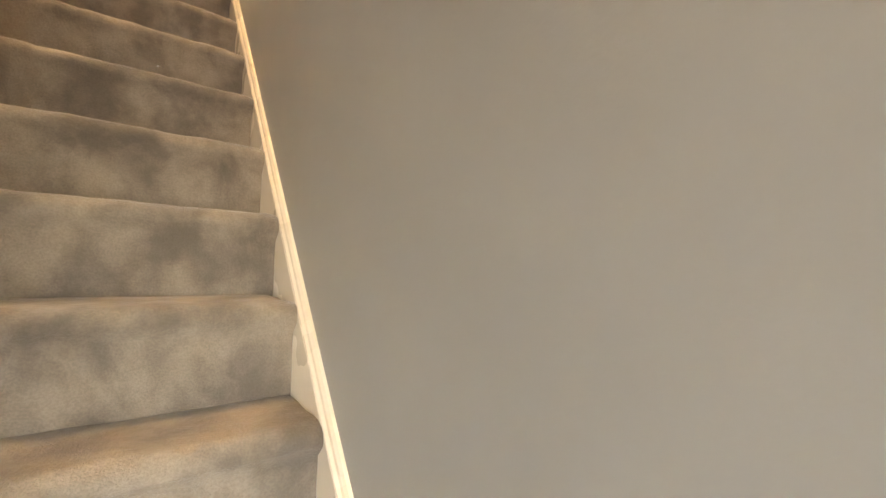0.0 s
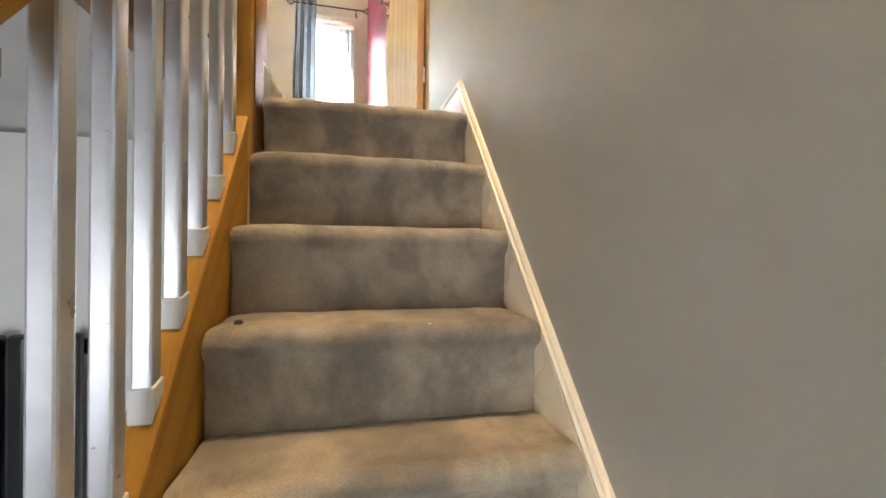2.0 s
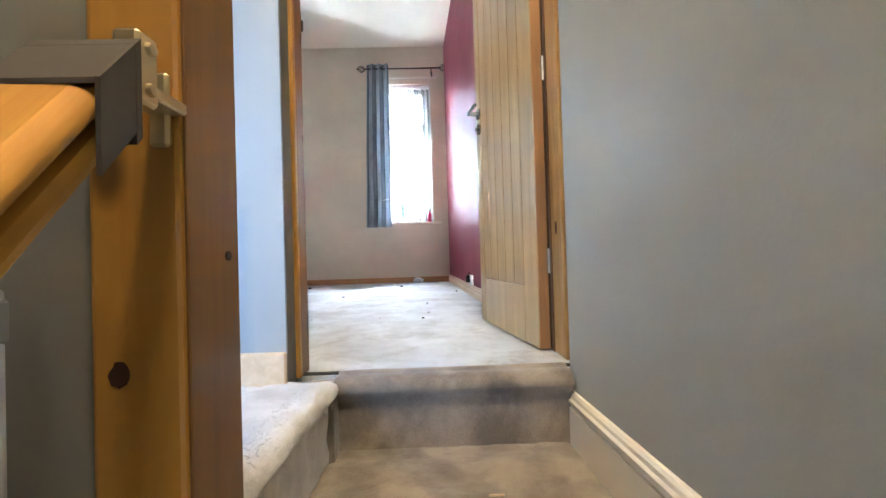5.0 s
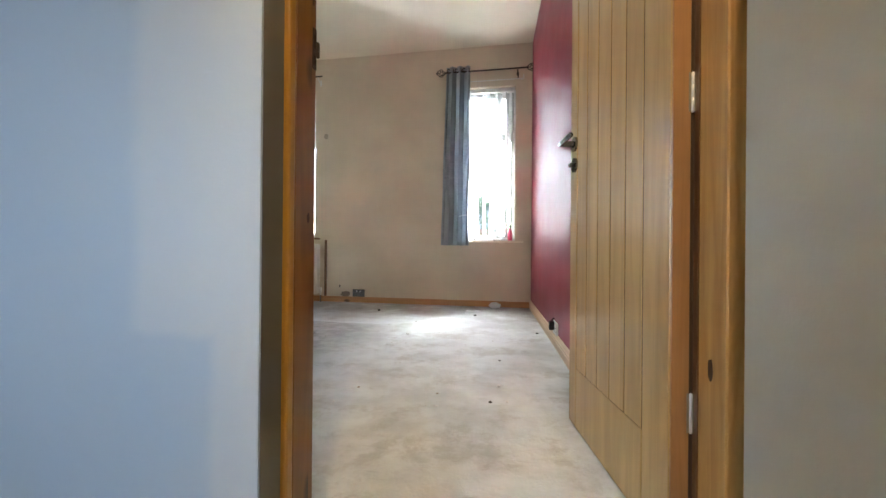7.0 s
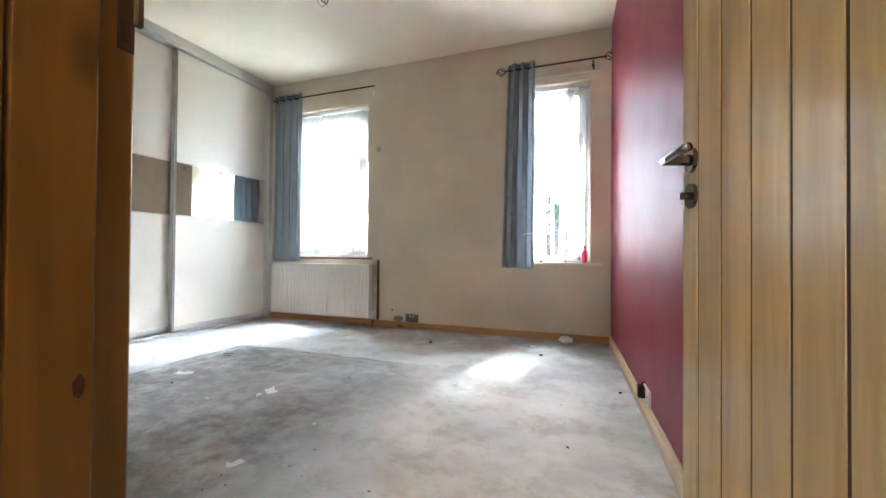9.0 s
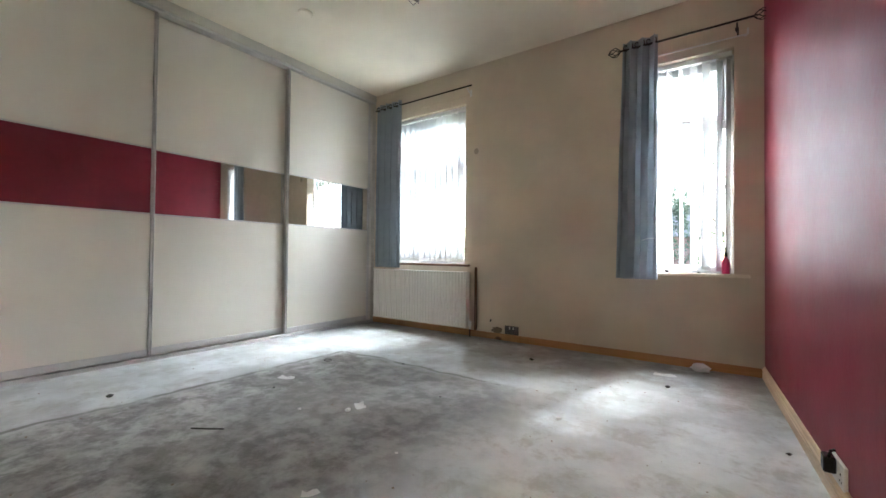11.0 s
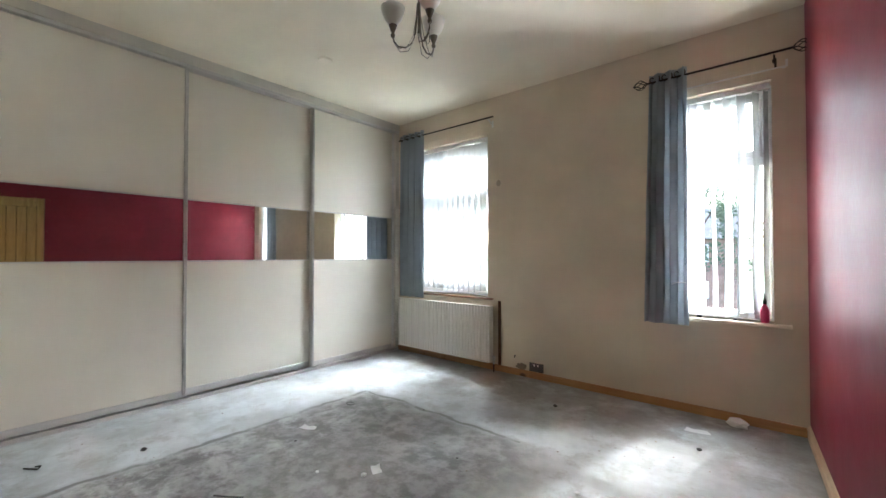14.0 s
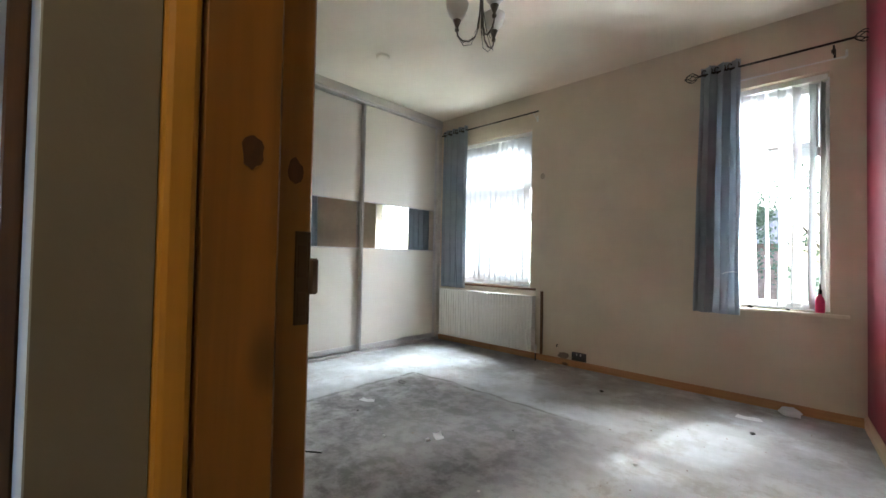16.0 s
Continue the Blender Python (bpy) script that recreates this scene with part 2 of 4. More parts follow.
PANEL = painted("greige_panel", (0.68, 0.645, 0.565), 0.42, 0.02, 200.0, 0.04)
BOARD = painted("pale_board", (0.58, 0.55, 0.49), 0.6)
BLUEWALL = tinted_wall()
SCREED = bare_floor()
CARPET = carpet("taupe_pile", (0.205, 0.173, 0.138), (0.43, 0.36, 0.278))
PINE = wood("orange_pine", (0.40, 0.18, 0.02), (0.52, 0.265, 0.04), 2, 0.34, 0.3, 18.0)
PINE_RAKE = wood("orange_pine_raking", (0.35, 0.145, 0.008), (0.52, 0.265, 0.025), 1, 0.68, 0.0, 30.0, tilt=-50.0)
PINE_X = wood("skirting_pine", (0.36, 0.17, 0.06), (0.50, 0.27, 0.11), 0, 0.45, 0.1)
PALEPINE = wood("pale_pine", (0.62, 0.45, 0.27), (0.76, 0.60, 0.41), 1, 0.5, 0.1)
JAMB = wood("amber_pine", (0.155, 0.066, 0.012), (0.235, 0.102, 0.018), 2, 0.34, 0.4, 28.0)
KNOT = wood("dark_knot_wood", (0.030, 0.008, 0.002), (0.065, 0.020, 0.005), 0, 0.55, 0.05, 40.0, False)
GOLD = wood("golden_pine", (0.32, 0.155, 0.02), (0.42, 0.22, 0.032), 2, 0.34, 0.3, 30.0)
PALEJAMB = wood("pale_brown_pine", (0.35, 0.165, 0.035), (0.56, 0.335, 0.11), 2, 0.45, 0.15, 36.0)
FRAYED = carpet("frayed_lit_pile", (0.60, 0.58, 0.56), (0.82, 0.80, 0.785))
BROWN = wood("brown_stained_pine", (0.09, 0.036, 0.012), (0.17, 0.07, 0.024), 2, 0.35, 0.3)
FASCIA = wood("brown_fascia_timber", (0.20, 0.085, 0.016), (0.32, 0.145, 0.03), 1, 0.35, 0.3)
OAK = wood("pale_oak", (0.31, 0.185, 0.060), (0.48, 0.308, 0.120), 2, 0.34, 0.5, 26.0, False)
OAKEDGE = wood("oak_edge", (0.26, 0.13, 0.045), (0.38, 0.20, 0.08), 2, 0.4, 0.1, 30.0, False)
STEEL = metal("brushed_steel", (0.74, 0.75, 0.77), 0.30, 0.78)
CHROME = metal("satin_chrome", (0.24, 0.235, 0.23), 0.16)
ALU = metal("satin_aluminium", (0.60, 0.585, 0.57), 0.38, 0.55)
BRASS = metal("worn_brass", (0.75, 0.62, 0.38), 0.3)
HINGEPLATE = metal("paint_flecked_hinge", (0.27, 0.235, 0.17), 0.5, 0.5)
IRON = metal("black_iron", (0.035, 0.03, 0.028), 0.45, 0.7)
BRONZE = metal("dark_bronze", (0.17, 0.14, 0.11), 0.35)
OLDBRONZE = metal("old_bronze", (0.07, 0.045, 0.028), 0.5, 0.6)
STRAP = plastic("taupe_strap", (0.075, 0.062, 0.05), 0.5)
GROOVE = plastic("dark_groove", (0.045, 0.022, 0.008), 0.8)
MIRROR = metal("mirror", (0.86, 0.87, 0.86), 0.02)
UPVC = plastic("white_upvc", (0.80, 0.81, 0.82), 0.3)
WHITEPL = plastic("white_plastic", (0.76, 0.75, 0.72), 0.4)
GREYPL = plastic("grey_plastic", (0.33, 0.32, 0.30), 0.5)
BLACKPL = plastic("black_plastic", (0.012, 0.012, 0.014), 0.25)
PINKPL = plastic("pink_plastic", (0.75, 0.04, 0.16), 0.3)
ENAMEL = painted("white_enamel", (0.76, 0.74, 0.68), 0.35, 0.03, 30.0, 0.03)
CURTAIN = cloth("blue_grey_curtain", (0.335, 0.375, 0.415), 0.32)
BLIND = cloth("white_blind_fabric", (0.80, 0.81, 0.81), 0.30)
GLASS = glazing("window_glass")
FROST = cloth("frosted_glass", (0.80, 0.77, 0.71), 0.4)
PAPER = plastic("white_paper", (0.70, 0.70, 0.69), 0.8)
DIRT = plastic("dark_crumbs", (0.04, 0.038, 0.035), 0.9)
PLASTER = painted("broken_plaster", (0.26, 0.20, 0.15), 0.9, 0.3, 50.0, 0.6)
POLY = plastic("clear_polythene", (0.80, 0.82, 0.83), 0.3, 0.15)


# ---- building helpers ----
def box(bm, x0, x1, y0, y1, z0, z1, bevel=0.0, segments=1):
    made = bmesh.ops.create_cube(bm, size=1.0)["verts"]
    for v in made:
        v.co = Vector(((x0 + x1) / 2 + v.co.x * (x1 - x0), (y0 + y1) / 2 + v.co.y * (y1 - y0), (z0 + z1) / 2 + v.co.z * (z1 - z0)))
    if bevel:
        edges = list({e for v in made for e in v.link_edges})
        bmesh.ops.bevel(bm, geom=edges, offset=bevel, segments=segments, affect="EDGES", profile=0.5)
    return bm


def boxed(*spec, bevel=0.0, segments=1):
    bm = bmesh.new()
    return box(bm, *spec, bevel=bevel, segments=segments)


def prism(points, lift, bevel=0.0):
    """A flat outline of points, pushed along the vector lift."""
    bm = bmesh.new()
    lift = Vector(lift)
    low = [bm.verts.new(p) for p in points]
    high = [bm.verts.new(Vector(p) + lift) for p in points]
    bm.faces.new(low)
    bm.faces.new(list(reversed(high)))
    for i in range(len(points)):
        j = (i + 1) % len(points)
        bm.faces.new((low[j], low[i], high[i], high[j]))
    bmesh.ops.recalc_face_normals(bm, faces=bm.faces)
    if bevel:
        bmesh.ops.bevel(bm, geom=list(bm.edges), offset=bevel, segments=2, affect="EDGES", profile=0.5)
    return bm


def lathe(profile, steps=20):
    """A turned body from (radius, height) pairs."""
    bm = bmesh.new()
    rings = []
    for r, z in profile:
        rings.append([bm.verts.new((r * math.cos(2 * math.pi * i / steps), r * math.sin(2 * math.pi * i / steps), z)) for i in range(steps)])
    for a, b in zip(rings, rings[1:]):
        for i in range(steps):
            j = (i + 1) % steps
            bm.faces.new((a[i], a[j], b[j], b[i]))
    for ring in (rings[0], rings[-1]):
        if ring[0].co.xy.length > 1e-4:
            bm.faces.new(ring)
    bmesh.ops.remove_doubles(bm, verts=bm.verts, dist=1e-5)
    bmesh.ops.recalc_face_normals(bm, faces=bm.faces)
    return bm


def tube(path, radius, steps=8):
    """A round bar along a path of points."""
    bm = bmesh.new()
    path = [Vector(p) for p in path]
    rings = []
    for i, p in enumerate(path):
        d = (path[min(i + 1, len(path) - 1)] - path[max(i - 1, 0)]).normalized()
        side = d.cross(Vector((0.13, 0.21, 0.97) if abs(d.z) < 0.9 else (1, 0.1, 0))).normalized()
        up = side.cross(d)
        rings.append([bm.verts.new(p + radius * (math.cos(2 * math.pi * k / steps) * side + math.sin(2 * math.pi * k / steps) * up)) for k in range(steps)])
    for a, b in zip(rings, rings[1:]):
        for i in range(steps):
            j = (i + 1) % steps
            bm.faces.new((a[i], a[j], b[j], b[i]))
    bm.faces.new(rings[0])
    bm.faces.new(list(reversed(rings[-1])))
    bmesh.ops.recalc_face_normals(bm, faces=bm.faces)
    return bm


def shell(bm, thickness):
    """Give an open sheet thickness, along its normals."""
    bm.normal_update()
    front = list(bm.faces)
    border = [e for e in bm.edges if len(e.link_faces) == 1]
    back = {v: bm.verts.new(v.co - v.normal * thickness) for v in list(bm.verts)}
    for f in front:
        bm.faces.new([back[v] for v in reversed(f.verts)])
    for e in border:
        a, b = e.verts
        bm.faces.new((a, b, back[b], back[a]))
    bmesh.ops.recalc_face_normals(bm, faces=bm.faces)
    return bm


def moved(bm, m):
    bmesh.ops.transform(bm, matrix=m, verts=bm.verts)
    return bm


def joined(*parts):
    mesh = bpy.data.meshes.new("tmp")
    out = bmesh.new()
    for bm in parts:
        bm.to_mesh(mesh)
        out.from_mesh(mesh)
        bm.free()
    bpy.data.meshes.remove(mesh)
    return out


def world_at(ob):
    at = Vector((0, 0, 0))
    while ob:
        at += ob.location
        ob = ob.parent
    return at


def part(name, bm, material, parent=None, label="", smooth=False):
    """One mesh object from a bmesh in world places, under its thing or part."""
    base = world_at(parent) if parent else Vector((0, 0, 0))
    if parent:
        bmesh.ops.translate(bm, vec=-base, verts=bm.verts)
    mesh = bpy.data.meshes.new(name)
    bm.to_mesh(mesh)
    bm.free()
    mesh.materials.append(material)
    for p in mesh.polygons:
        p.use_smooth = smooth
    ob = new(name, mesh)
    ob.parent = parent
    return tagged(ob, label)


def thing(name, at, label, category, group="", kind=""):
    ob = new(name)
    ob.empty_display_size = 0.1
    ob.location = at
    return tagged(ob, label, category, group, kind)


def setting(name, bm, material, label="", category=""):
    return tagged(part(name, bm, material), label, category, "", "structure")


def solo(name, bm, material, at, label, category, group="", kind="", smooth=False):
    """A thing that is one mesh, its origin at its base."""
    bmesh.ops.translate(bm, vec=-Vector(at), verts=bm.verts)
    ob = part(name, bm, material, None, "", smooth)
    ob.location = at
    return tagged(ob, label, category, group, kind)


# ---- the large structure ----
def party(y):
    """The inner face of the long party wall along the stairs."""
    return 0.464 + 0.063 * (2.5 - y) if y < 2.5 else 0.464 - 0.029 * (y - 2.5)


def redface(y):
    """The bedroom face of the same wall."""
    return 0.256 + 0.063 * (6.95 - y)


# long wall by the stairs and the red bedroom wall
setting("wall_east", prism([(party(-1.7), -1.7, HALL - 0.2), (0.95, -1.7, HALL - 0.2), (0.95, 3.25, HALL - 0.2), (0.498, 3.25, HALL - 0.2), (0.498, 3.122, HALL - 0.2), (party(3.117), 3.117, HALL - 0.2), (party(2.5), 2.5, HALL - 0.2)], (0, 0, 5.9)), GREY, "grey painted long wall beside the stairs", "wall")
setting("wall_red", prism([(redface(3.25), 3.252, FLOOR - 0.2), (0.95, 3.252, FLOOR - 0.2), (0.95, 7.3, FLOOR - 0.2), (redface(7.3), 7.3, FLOOR - 0.2)], (0, 0, 3.3)), RED, "deep red silk-painted bedroom wall", "wall")

# window wall, with its two openings
W1 = (-3.36, -2.285, 3.40, 5.15)
W2 = (-0.53, 0.082, 3.375, 5.08)
wall = bmesh.new()
for x0, x1, z0, z1 in ((-4.5, W1[0], FLOOR - 0.2, CEIL + 0.2), (W1[1], W2[0], FLOOR - 0.2, CEIL + 0.2), (W2[1], redface(6.95) + 0.02, FLOOR - 0.2, CEIL + 0.2), (W1[0], W1[1], FLOOR - 0.2, W1[2]), (W1[0], W1[1], W1[3], CEIL + 0.2), (W2[0], W2[1], FLOOR - 0.2, W2[2]), (W2[0], W2[1], W2[3], CEIL + 0.2)):
    box(wall, x0, x1, WIN_Y, WIN_Y + 0.32, z0, z1)
setting("wall_north", wall, CREAM, "cream painted wall with two tall windows", "wall")

# wall with the bedroom door
OPEN_L, OPEN_R, OPEN_H = -0.315, 0.466, FLOOR + 2.03
wall = bmesh.new()
box(wall, -4.5, OPEN_L - 0.03, DOOR_Y0 + 0.1, DOOR_Y1, FLOOR - 0.3, CEIL + 0.2)
box(wall, OPEN_L - 0.03, redface(3.2) + 0.1, DOOR_Y0 + 0.1, DOOR_Y1, OPEN_H + 0.03, CEIL + 0.2)
setting("wall_south", wall, CREAM, "cream bedroom wall around the doorway", "wall")
wall = bmesh.new()
box(wall, -2.0, OPEN_L, DOOR_Y0, DOOR_Y0 + 0.098, FLOOR - 0.02, CEIL + 0.2)
box(wall, OPEN_L, 0.46, DOOR_Y0, DOOR_Y0 + 0.098, OPEN_H + 0.02, CEIL + 0.2)
setting("wall_landing", wall, BLUEWALL, "landing wall with daylight's blue tint put into its colour and a lighter area", "wall")
setting("wall_west", boxed(-4.7, -4.5, 3.0, 7.3, FLOOR - 0.2, CEIL + 0.2), CREAM, "cream wall behind the wardrobe", "wall")
setting("floor", boxed(-4.5, 0.48, DOOR_Y0 + 0.085, WIN_Y + 0.1, FLOOR - 0.18, FLOOR), SCREED, "bare grey screed floor with stains and dust", "floor")
setting("ceiling", boxed(-4.7, 1.0, 3.0, 7.3, CEIL, CEIL + 0.15), CEILING, "off-white painted ceiling", "ceiling")

# stairwell and the room below
setting("floor_hall", boxed(-4.0, 0.7, -1.7, 3.0, HALL - 0.15, HALL), CARPET, "taupe carpet on the ground floor", "floor")
wall = bmesh.new()
for x0, x1, z0, z1 in ((-4.0, -1.6, HALL, 5.6), (-0.2, 0.7, HALL, 5.6), (-1.6, -0.2, HALL, 0.75), (-1.6, -0.2, 1.95, 5.6)):
    box(wall, x0, x1, -1.85, -1.7, z0, z1)
setting("wall_hall_south", wall, WHITEWALL, "white painted wall below the stairs", "wall")
setting("wall_lounge_north", boxed(-4.0, -0.2, 2.76, 2.9, HALL, 2.37), WHITEWALL, "white painted lounge wall", "wall")
setting("wall_lounge_west", boxed(-4.15, -4.0, -1.85, 2.9, HALL, 2.37), WHITEWALL, "white painted lounge wall", "wall")
setting("ceiling_lounge", boxed(-4.1, -0.275, -1.7, 2.9, 2.385, 2.45), WHITEWALL, "white lounge ceiling", "ceiling")
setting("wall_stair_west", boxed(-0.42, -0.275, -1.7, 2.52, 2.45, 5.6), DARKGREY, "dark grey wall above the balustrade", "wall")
setting("trim_stair_fascia", boxed(-0.292, -0.25, -1.7, 2.42, 2.36, 2.462, bevel=0.004), FASCIA, "brown stained timber edge board below the grey wall", "trim")
setting("ceiling_stairs", boxed(-2.1, 1.0, -1.85, 3.1, 5.45, 5.6), CEILING, "white ceiling over the stairs", "ceiling")
setting("wall_landing_west", boxed(-2.1, -1.95, 1.9, 3.06, 2.4, 5.6), WHITEWALL, "pale wall at the end of the landing", "wall")
wall = bmesh.new()
for x0, x1, z0, z1 in ((-1.95, -1.55, 2.45, 5.6), (-0.75, -0.42, 2.45, 5.6), (-1.55, -0.75, 2.45, 2.8), (-1.55, -0.75, 4.0, 5.6)):
    box(wall, x0, x1, 1.9, 2.0, z0, z1)
setting("wall_landing_south", wall, WHITEWALL, "pale landing wall", "wall")
setting("floor_landing", boxed(-2.0, -0.30, 2.0, 3.0, 2.45, FLOOR - 0.03), WHITEWALL, "landing floor under the carpet", "floor")


# ---- staircase ----
RISE, GOING, NOSE_Y, NOSE_Z = 0.1955, 0.158, 2.445, 2.458
STEPS = 13
LEFT = -0.16
stairs = thing("staircase", (0.15, 0.4, HALL), "steep staircase carpeted in taupe pile with pine string", "staircase", kind="structure")


def sheet(profile, x_of, columns, rough, seed, fold=0.0):
    """A carpet bent over a profile of (y, z), from the left end to the right end, with an uneven pile."""
    bm = bmesh.new()
    grid = []
    for i, (y, z) in enumerate(profile):
        a, b = x_of(y)
        row = []
        for k in range(columns + 1):
            f = k / columns
            x = a + (b - a) * f
            n = noise.noise((x * 18 + seed * 3.1, y * 22, z * 22 + seed)) * rough + noise.noise((x * 70, y * 80 + seed, z * 80)) * rough * 0.5
            tuck = fold * math.exp(-(f * (b - a) / 0.022)) + fold * 0.5 * math.exp(-((1 - f) * (b - a) / 0.012))
            row.append(bm.verts.new((x, y + tuck - n, z - tuck * 0.7 + n * 0.7)))
        grid.append(row)
    for r0, r1 in zip(grid, grid[1:]):
        for k in range(columns):
            bm.faces.new((r0[k], r0[k + 1], r1[k + 1], r1[k]))
    bmesh.ops.recalc_face_normals(bm, faces=bm.faces)
    return bm


def step_profile(y_nose, z_nose, y_end, rise, radius=0.030):
    """Riser, round nosing and tread of one step."""
    out = [(y_nose + 0.022, z_nose - rise - 0.006 + i * (rise - radius * 1.9) / 7) for i in range(8)]
    cy, cz = y_nose + radius, z_nose - radius
    for i in range(9):
        a = math.pi * 1.12 - i / 8 * math.pi * 0.62
        out.append((cy + radius * math.cos(a), cz + radius * math.sin(a)))
    n = max(6, int((y_end - cy) / 0.02))
    out += [(cy + (y_end - cy) * (i + 1) / n, z_nose - 0.002 * math.sin(i)) for i in range(n)]
    return out


def stair_width(y):
    return LEFT if y < 2.53 else -0.215, party(y) - 0.017


for k in range(STEPS + 1):
    y, z = NOSE_Y - k * GOING, NOSE_Z - k * RISE
    if z - RISE < HALL - 0.1:
        break
    y_end = y + GOING + 0.025 if k else 3.085
    part("step", sheet(step_profile(y, z, y_end, RISE), stair_width, 44, 0.0035, k + 1, 0.012), CARPET, stairs, smooth=True)
# the last step up to the bedroom door, and the fluffy edge of the landing
part("step", sheet(step_profile(3.06, FLOOR + 0.012, 3.142, FLOOR + 0.012 - NOSE_Z), lambda y: (-0.2, party(min(y, 3.117)) - 0.008), 40, 0.003, 31, 0.006), CARPET, stairs, smooth=True)
edge = sheet(step_profile(0.0, FLOOR + 0.012, 0.75, FLOOR + 0.012 - NOSE_Z, 0.028), lambda y: (0.0, 0.56), 46, 0.008, 41)
for v in edge.verts:
    v.co = Vector((-0.185 - v.co.y - 0.05 * (0.56 - v.co.x) / 0.56 * 0.4, 2.50 + v.co.x, v.co.z))
bmesh.ops.recalc_face_normals(edge, faces=edge.faces)
# frayed edge in a paler pile: the light falling on it is coloured in
part("landing_edge", edge, FRAYED, stairs, "fluffy carpet edge of the landing with the light on it put into the colour", smooth=True)
r = random.Random(77)
strands = bmesh.new()
for i in range(420):
    y = r.uniform(2.51, 3.05)
    x, z = -0.205 - 0.02 * (3.06 - y) / 0.56 + r.uniform(-0.06, 0.012), FLOOR + 0.012
    if x > -0.215:
        z -= 0.004 + 0.055 * r.random()
        x = -0.194 - 0.02 * (3.06 - y) / 0.56
    u = Vector((r.uniform(0.001, 0.010), r.uniform(-0.012, 0.012), r.uniform(-0.010, 0.008)))
    w = Vector((0, r.uniform(0.0008, 0.0018), 0.0004))
    p = Vector((x, y, z))
    low = [strands.verts.new(p - w), strands.verts.new(p + w), strands.verts.new(p + u + w * 0.4), strands.verts.new(p + u - w * 0.4)]
    strands.faces.new(low)
shell(strands, 0.0006)
part("frayed_strands", strands, FRAYED, stairs, "loose pale strands on the landing edge")
bm = bmesh.new()
box(bm, -0.30, -0.195, 2.5, 3.1, 2.3, NOSE_Z - 0.008)
box(bm, -0.27, -0.192, 3.035, 3.12, 2.4, FLOOR - 0.004)
box(bm, -0.9, -0.25, 2.5, 3.05, 2.47, FLOOR - 0.012)
box(bm, -2.0, -0.88, 2.0, 3.052, FLOOR - 0.028, FLOOR + 0.01)
setting("carpet_landing", bm, CARPET, "taupe carpet on the landing", "carpet")
# the body of the flight, and the timber string on its open side
SLOPE = RISE / GOING


def string_top(y):
    return NOSE_Z + 0.055 + (y - NOSE_Y) * SLOPE


outline = [(LEFT - 0.003, NOSE_Y - 13 * GOING, HALL), (LEFT - 0.003, 3.10, HALL), (LEFT - 0.003, 3.10, NOSE_Z - 0.012)]
for k in range(STEPS + 1):
    y, z = NOSE_Y - k * GOING + 0.036, NOSE_Z - k * RISE - 0.014
    outline += [(LEFT - 0.003, y, z), (LEFT - 0.003, y, max(HALL + 0.001 * (20 - k), z - RISE))]
part("core", prism(outline, (0.62, 0, 0)), CARPET, stairs, "stepped body below the carpet")
part("panelling", boxed(LEFT - 0.047, LEFT - 0.043, 1.2, 2.45, HALL, 1.0), WHITEWALL, stairs, "white panelling below the string")
part("string", prism([(LEFT - 0.055, 0.25, string_top(0.25) - 0.33), (LEFT - 0.055, 2.312, string_top(2.312) - 0.33), (LEFT - 0.055, 2.312, string_top(2.312)), (LEFT - 0.055, 0.25, string_top(0.25))], (0.05, 0, 0), 0.004), PINE_RAKE, stairs, "orange varnished pine string board")


# moulded skirting that climbs with the stairs
def skirting(name, ya, za, yb, zb, face, height, material, thick=0.02):
    """A board with a moulded top along a wall whose face lies at face(y)."""
    bm = bmesh.new()
    shape = [(0, 0), (thick, 0), (thick, height - 0.042), (thick - 0.004, height - 0.040), (thick - 0.004, height - 0.034), (thick + 0.002, height - 0.028), (thick + 0.003, height - 0.020), (thick - 0.003, height - 0.015), (thick - 0.005, height - 0.007), (thick - 0.010, height), (0, height)]
    rows = [[bm.verts.new((face(y) - d, y, z - height + h)) for d, h in shape] for y, z in ((ya, za), (yb, zb))]
    for i in range(len(shape)):
        j = (i + 1) % len(shape)
        bm.faces.new((rows[0][i], rows[0][j], rows[1][j], rows[1][i]))
    bm.faces.new(rows[0])
    bm.faces.new(list(reversed(rows[1])))
    bmesh.ops.recalc_face_normals(bm, faces=bm.faces)
    return bm


SK_Y, SK_Z = 2.56, 2.605
setting("baseboard_stairs", skirting("b", -0.1, SK_Z - (SK_Y + 0.1) * 1.235, SK_Y, SK_Z, party, 0.30, GLOSS, 0.018), GLOSS, "cream gloss moulded skirting climbing with the stairs", "skirting board")
setting("baseboard_landing", skirting("b", SK_Y, SK_Z, 3.114, SK_Z - 0.013, party, 0.16, GLOSS, 0.018), GLOSS, "cream gloss moulded skirting on the landing", "skirting board")
setting("baseboard_blue_wall", boxed(-2.0, OPEN_L + 0.003, DOOR_Y0 - 0.016, DOOR_Y0 - 0.001, FLOOR + 0.0, FLOOR + 0.092, bevel=0.004), PALEPINE, "pale timber skirting below the blue wall", "skirting board")

# balustrade: newel, rail, metal balusters
balustrade = thing("balustrade", (-0.2, 2.4, 2.0), "pine balustrade with a thick rail and steel balusters", "balustrade")
newel = part("newel_post", boxed(-0.272, -0.178, 2.412, 2.522, 1.85, 4.75, bevel=0.006, segments=2), PINE, balustrade, "orange varnished pine newel post")
# thin facing added to darken the newel's shaded side by colour
part("side_board", boxed(-0.1775, -0.1735, 2.415, 2.519, 1.86, 4.74, bevel=0.001), JAMB, newel, "thin added facing with the side's shade put into its dark amber colour")
